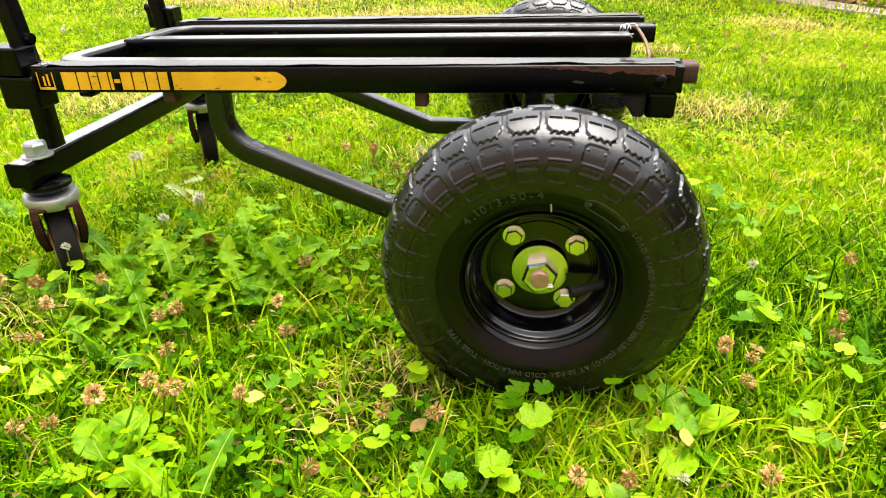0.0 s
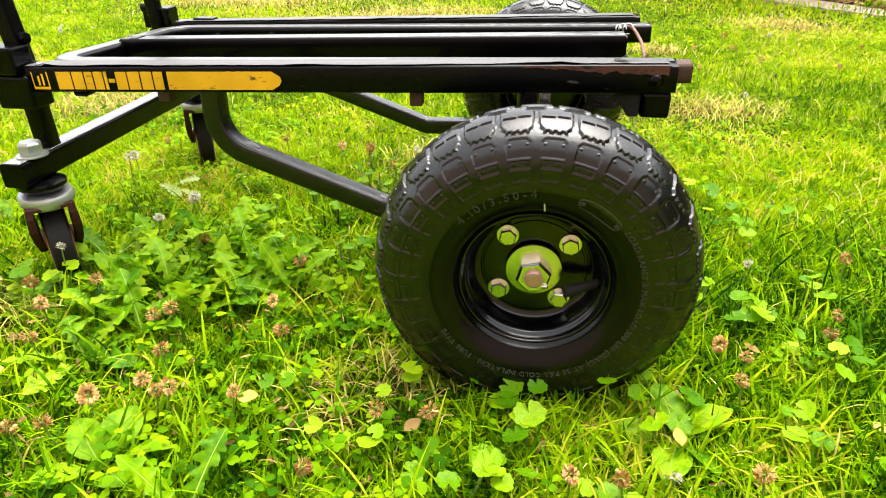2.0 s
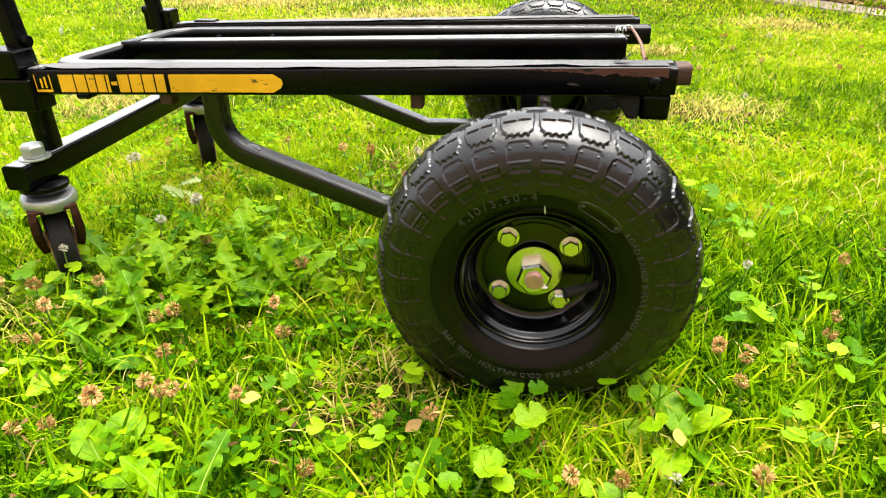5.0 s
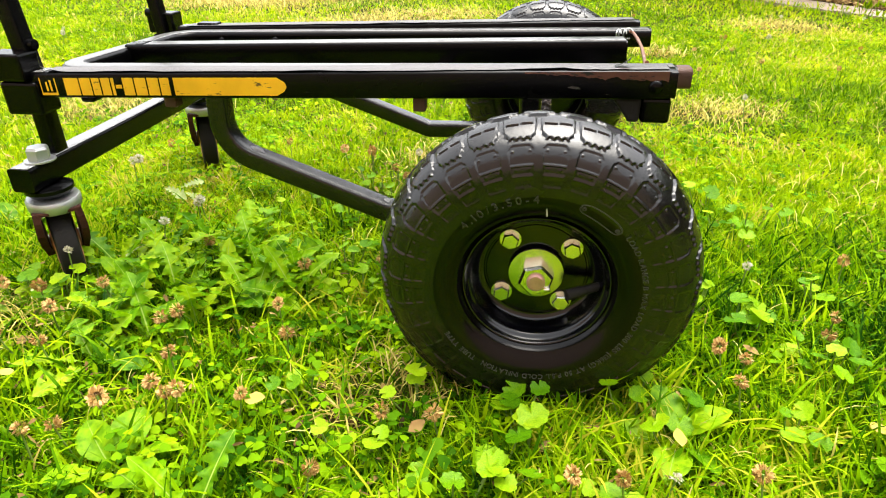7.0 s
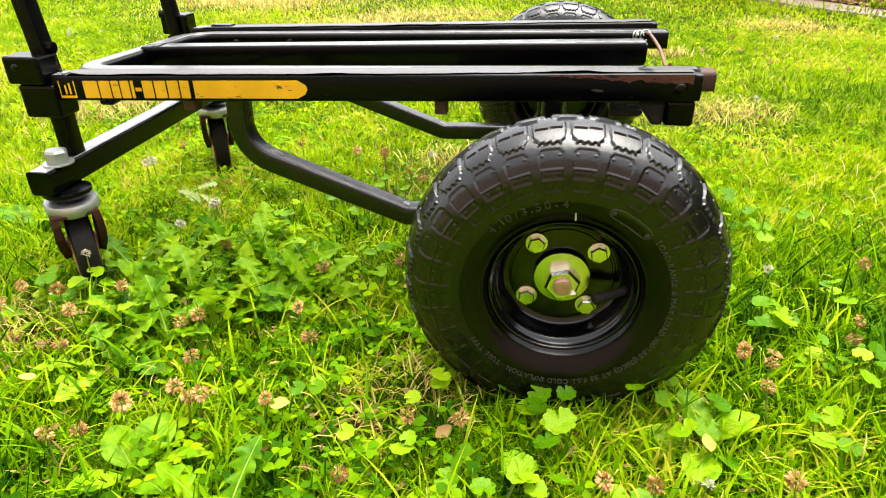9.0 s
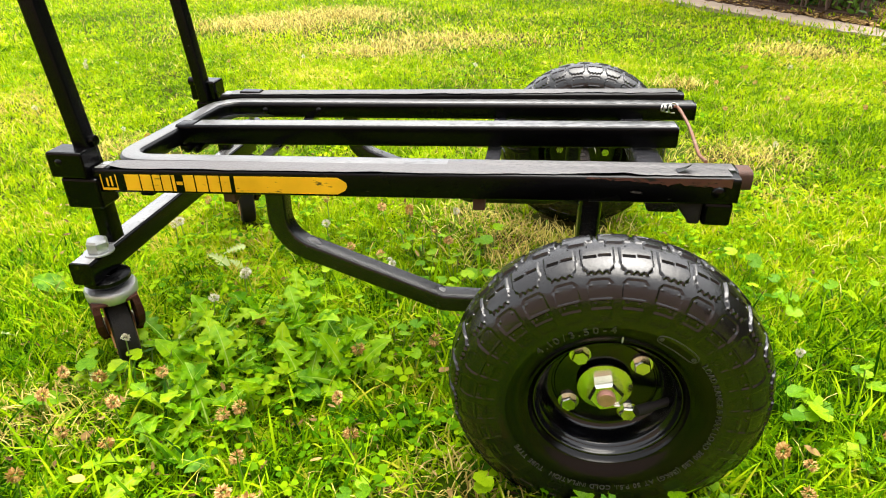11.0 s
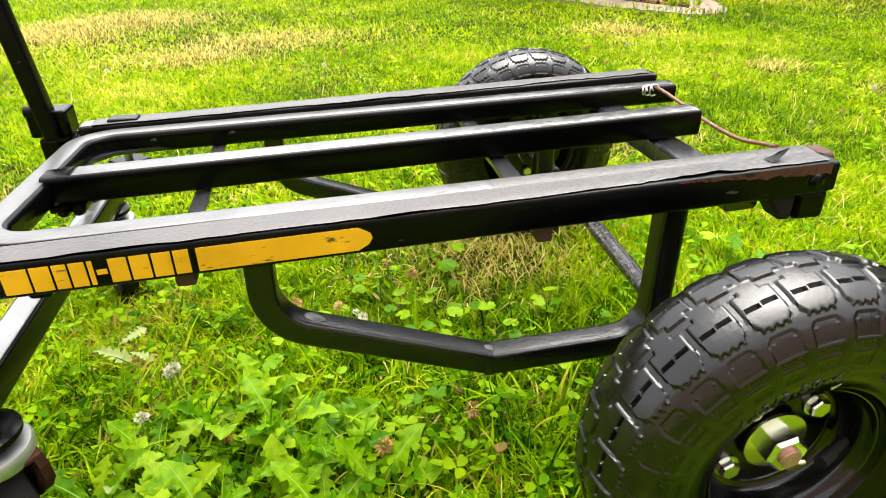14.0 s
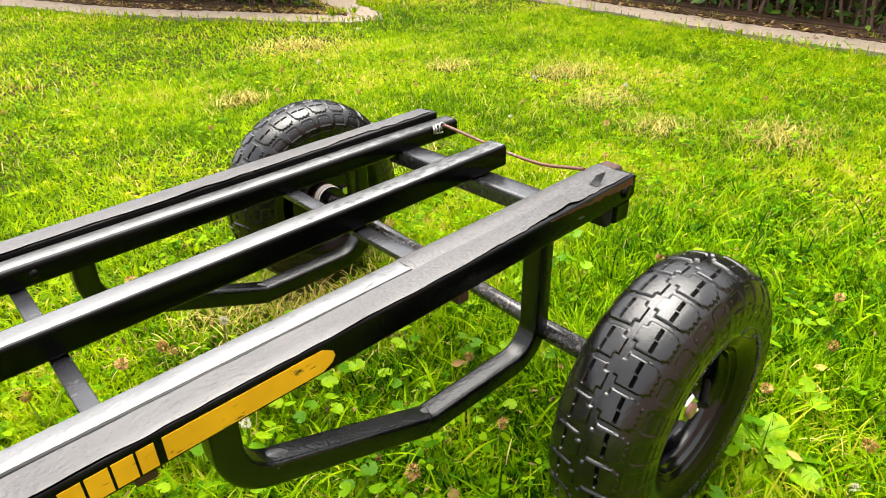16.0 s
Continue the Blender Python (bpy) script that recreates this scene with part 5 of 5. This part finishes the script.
for k, (px, py) in enumerate(((-0.528, 0.345), (-0.505, 0.35), (-0.514, 0.055), (-0.66, 0.126), (-0.46, 0.182), (-0.49, 0.335))):
    bleached_leaf(px, py, 0.042 - 0.007 * (k % 3), 71 * k - 30, DANDELION[k])


def rosette(x, y, meshes, count, size, rise, name, label, seed):
    r = random.Random(seed)
    plant = thing(name, label, "weed", "broad-leaved weeds", at=(x, y, ground_z(x, y)))
    start = r.uniform(0, 6.28)
    for k in range(count):
        ob = new("leaf", r.choice(meshes))
        ob.parent = plant
        s = size * r.uniform(0.7, 1.15)
        ob.matrix_basis = Matrix.LocRotScale((0, 0, 0.004), Euler((r.uniform(-0.6, 0.6), -r.uniform(*rise), start + k * 6.28 / count + r.uniform(-0.4, 0.4))), (s, s, s))
    return plant


for k, (px, py) in enumerate(((-0.385, 0.215), (-0.375, 0.15), (-0.335, 0.205), (-0.475, 0.15), (-0.495, 0.085), (-0.41, 0.08), (-0.345, 0.07), (-0.255, 0.125), (-0.305, 0.15), (-0.44, 0.19), (-0.30, 0.10), (-0.36, 0.255), (-0.23, -0.165), (-0.41, -0.005), (-0.43, 0.05), (-0.38, 0.04), (-0.31, 0.19), (-0.27, 0.17), (-0.33, 0.12), (-0.42, 0.14), (-0.39, 0.115))):
    rosette(px, py, DANDELION, 6 + k % 3 if k != 12 else 4, 0.068 if k != 12 else 0.07, (0.45, 1.45), "dandelion_plant", "dandelion rosette with jagged light green leaves in the grass", 100 + k)
for k, (px, py) in enumerate(((-0.315, -0.125), (-0.45, 0.12), (-0.53, 0.06), (0.12, -0.045), (-0.68, 0.25))):
    rosette(px, py, PLANTAIN, 5, 0.058, (0.35, 0.95), "plantain_plant", "low weed with smooth oval green leaves in the grass", 200 + k)


def ivy_leaf_mesh(seed):
    """A round leaf with a scalloped rim, notched at the stalk, slightly dished."""
    r = random.Random(seed)
    n = 40
    verts, faces = [(0, 0, -0.05)], []
    for ring, f in ((1, 0.55), (2, 1.0)):
        for k in range(n):
            t = 2 * math.pi * k / n
            notch = 1 - 0.75 * math.exp(-((min(t, 2 * math.pi - t) / 0.28) ** 2))
            rad = f * notch * (1 + (0.17 * abs(math.sin(t * 4.5 + 0.3)) if ring == 2 else 0)) * (1 + 0.06 * math.sin(3 * t + seed))
            verts.append((-rad * math.cos(t), rad * math.sin(t), 0.10 * f * f + 0.06 * math.sin(2 * t + seed) * f + 0.04 * abs(math.sin(4.5 * t)) * f))
    for k in range(n):
        j = (k + 1) % n
        faces += [(0, 1 + k, 1 + j), (1 + k, 1 + n + k, 1 + n + j, 1 + j)]
    me = bpy.data.meshes.new("leaf")
    me.from_pydata(verts, [], faces)
    me.update()
    me.materials.append(BROAD)
    me.shade_smooth()
    return me


IVY = [ivy_leaf_mesh(k) for k in range(3)]


def ivy(x, y, count, size, seed):
    r = random.Random(seed)
    plant = thing("ground_ivy", "small round scalloped bright green leaves close to the ground", "weed", "ground ivy", at=(x, y, ground_z(x, y)))
    for k in range(count):
        h = r.uniform(0.022, 0.045)
        dx, dy = (0, 0) if k == 0 else (r.uniform(-0.03, 0.03), r.uniform(-0.03, 0.03))
        s = 0.72 * size * r.uniform(0.7, 1.15) * (1 if k == 0 else 0.85)
        leaf = new("leaf", r.choice(IVY))
        leaf.parent = plant
        leaf.matrix_basis = Matrix.LocRotScale((dx, dy, h), Euler((r.uniform(-0.1, 0.6), r.uniform(-0.35, 0.35), r.uniform(0, 6.28))), (s, s, s))
        st = sweep([(dx * 0.4, dy * 0.4, 0), (dx * 0.8, dy * 0.8, h * 0.6), (dx, dy, h - 0.001)], circle(0.0008, 5), (1, 0.3, 0))
        part("stalk", st, STALK, plant)


for k, (px, py, c, s) in enumerate(((-0.095, -0.021, 3, 0.013), (-0.012, -0.022, 2, 0.012), (0.003, -0.066, 3, 0.016), (-0.026, -0.094, 4, 0.015), (0.119, -0.042, 3, 0.015), (-0.138, -0.09, 3, 0.012), (0.20, -0.052, 3, 0.013), (-0.05, -0.13, 4, 0.013), (0.06, -0.12, 3, 0.011), (0.24, -0.08, 3, 0.012), (-0.20, -0.03, 3, 0.010), (0.16, 0.12, 3, 0.012), (0.26, 0.02, 3, 0.012), (-0.13, 0.24, 4, 0.012), (-0.05, 0.20, 3, 0.011), (-0.18, 0.32, 4, 0.011), (0.05, 0.22, 3, 0.012), (0.09, -0.02, 2, 0.011), (-0.22, 0.20, 3, 0.012), (0.3, 0.16, 3, 0.012), (-0.505, 0.088, 4, 0.013), (-0.485, 0.105, 4, 0.012), (-0.53, 0.075, 3, 0.012))):
    ivy(px, py, c + 1, s, 300 + k)
for k in range(34):
    px, py = (rnd.uniform(-0.36, 0.12), rnd.uniform(0.09, 0.47)) if k < 20 else (rnd.uniform(0.12, 0.42), rnd.uniform(-0.02, 0.45))
    if clear_of_cart(np.array([px]), np.array([py]), 0.02)[0]:
        ivy(px, py, 4, rnd.uniform(0.009, 0.014), 340 + k)


# ---- clover flowers ----
def flower_mesh(kind, seed):
    """A round head of many small florets; withered heads hang brown and ragged."""
    r = random.Random(seed)
    verts, faces = [], []
    n = 130 if kind == "white" else 170
    for k in range(n):
        if kind == "white":
            z, t = r.uniform(-0.5, 1), r.uniform(0, 6.28)
        else:
            z, t = r.uniform(-1, 1), r.uniform(0, 6.28)
        q = math.sqrt(max(0, 1 - z * z))
        d = Vector((q * math.cos(t), q * math.sin(t), z))
        if kind == "brown":
            d = (d + Vector((r.uniform(-0.2, 0.2), r.uniform(-0.2, 0.2), -0.4))).normalized()
        side = d.cross(Vector((0.3, 0.2, 1))).normalized()
        L, w = r.uniform(0.75, 1.08), r.uniform(0.08, 0.15)
        i = len(verts)
        a = d * 0.45
        verts += [a - side * w * 0.4, a + side * w * 0.4, d * L * 0.75 + side * w, d * L, d * L * 0.75 - side * w]
        faces.append((i, i + 1, i + 2, i + 3, i + 4))
    me = bpy.data.meshes.new("flower_head")
    me.from_pydata([tuple(v) for v in verts], [], faces)
    me.update()
    me.materials.append(PETAL if kind == "white" else BROWNPETAL)
    return me


HEADS = {"white": [flower_mesh("white", k) for k in range(2)], "brown": [flower_mesh("brown", k) for k in range(3)]}


def clover_flower(kind, x, y, h, size, seed):
    r = random.Random(seed)
    label = "white clover flower head on a thin stalk" if kind == "white" else "withered brown clover flower head on a thin stalk"
    root = thing("clover_flower", label, "flower", kind + " clover flowers", at=(x, y, ground_z(x, y)))
    dx, dy = r.uniform(-0.012, 0.012), r.uniform(-0.012, 0.012)
    part("stalk", sweep([(-dx, -dy, 0), (-dx * 0.3, -dy * 0.3, h * 0.6), (0, 0, h)], circle(0.0008, 5), (1, 0.3, 0)), STALK, root)
    head = new("flower_head", r.choice(HEADS[kind]))
    head.parent = root
    head.matrix_basis = Matrix.LocRotScale((0, 0, h), Euler((r.uniform(-1.2, 1.2), r.uniform(-1.2, 1.2), r.uniform(0, 6.28))), (size, size * r.uniform(0.75, 1), size * r.uniform(0.8, 1.1)))


BROWN_AT = ((-0.379, 0.183), (-0.502, 0.057), (-0.465, 0.023), (-0.44, -0.027), (-0.354, 0.028), (-0.338, 0.034), (-0.315, -0.026), (-0.311, -0.063), (-0.296, -0.07), (-0.287, -0.067), (-0.345, -0.085), (-0.357, -0.121), (-0.379, -0.128), (-0.232, -0.065), (-0.248, 0.062), (-0.221, 0.014), (-0.248, 0.142), (-0.149, -0.138), (-0.072, -0.074), (-0.113, -0.074), (0.165, 0.04), (0.185, 0.029), (0.282, 0.097), (0.267, 0.071), (0.335, 0.213), (0.031, -0.122), (0.065, -0.118), (0.158, -0.107), (-0.01, 0.252), (-0.547, 0.061), (-0.493, -0.017), (-0.542, 0.024), (-0.496, -0.072), (-0.442, 0.074), (-0.32, 0.375), (-0.272, 0.361), (-0.182, 0.412), (-0.256, 0.494), (-0.208, 0.45), (0.406, 0.002), (0.3, -0.028), (0.17, -0.007), (-0.166, 0.168), (-0.064, 0.15), (-0.306, 0.515), (-0.26, 0.517))
WHITE_AT = ((0.228, 0.187), (-0.497, 0.103), (-0.601, 0.41), (-0.433, 0.272), (-0.249, 0.328), (-0.374, 0.432), (-0.183, 0.514), (-0.438, 0.274), (-0.601, 0.396), (-0.45, 0.212), (0.686, 1.637), (-1.482, 1.456), (-1.297, 0.988), (-0.255, 0.34), (-1.38, 1.47), (-1.5, 1.49), (-1.43, 1.39), (-1.19, 0.96), (-0.985, 0.868), (0.101, -0.114))
for k, (px, py) in enumerate(BROWN_AT):
    clover_flower("brown", px, py, rnd.uniform(0.040, 0.047), rnd.uniform(0.0068, 0.0092) * (1.2 if k in (1, 10) else 1), 400 + k)
for k, (px, py) in enumerate(WHITE_AT):
    clover_flower("white", px, py, 0.062 if k == 1 else rnd.uniform(0.042, 0.052), rnd.uniform(0.0056, 0.0082), 500 + k)
for k in range(50):
    px, py = rnd.uniform(-1.2, 1.5), rnd.uniform(0.2, 2.2)
    if not (lawn_side(np.array([px]), np.array([py]))[0] and clear_of_cart(np.array([px]), np.array([py]), 0.02)[0]):
        continue
    clover_flower("brown" if rnd.random() < 0.8 else "white", px, py, rnd.uniform(0.035, 0.055), rnd.uniform(0.006, 0.0085), 600 + k)
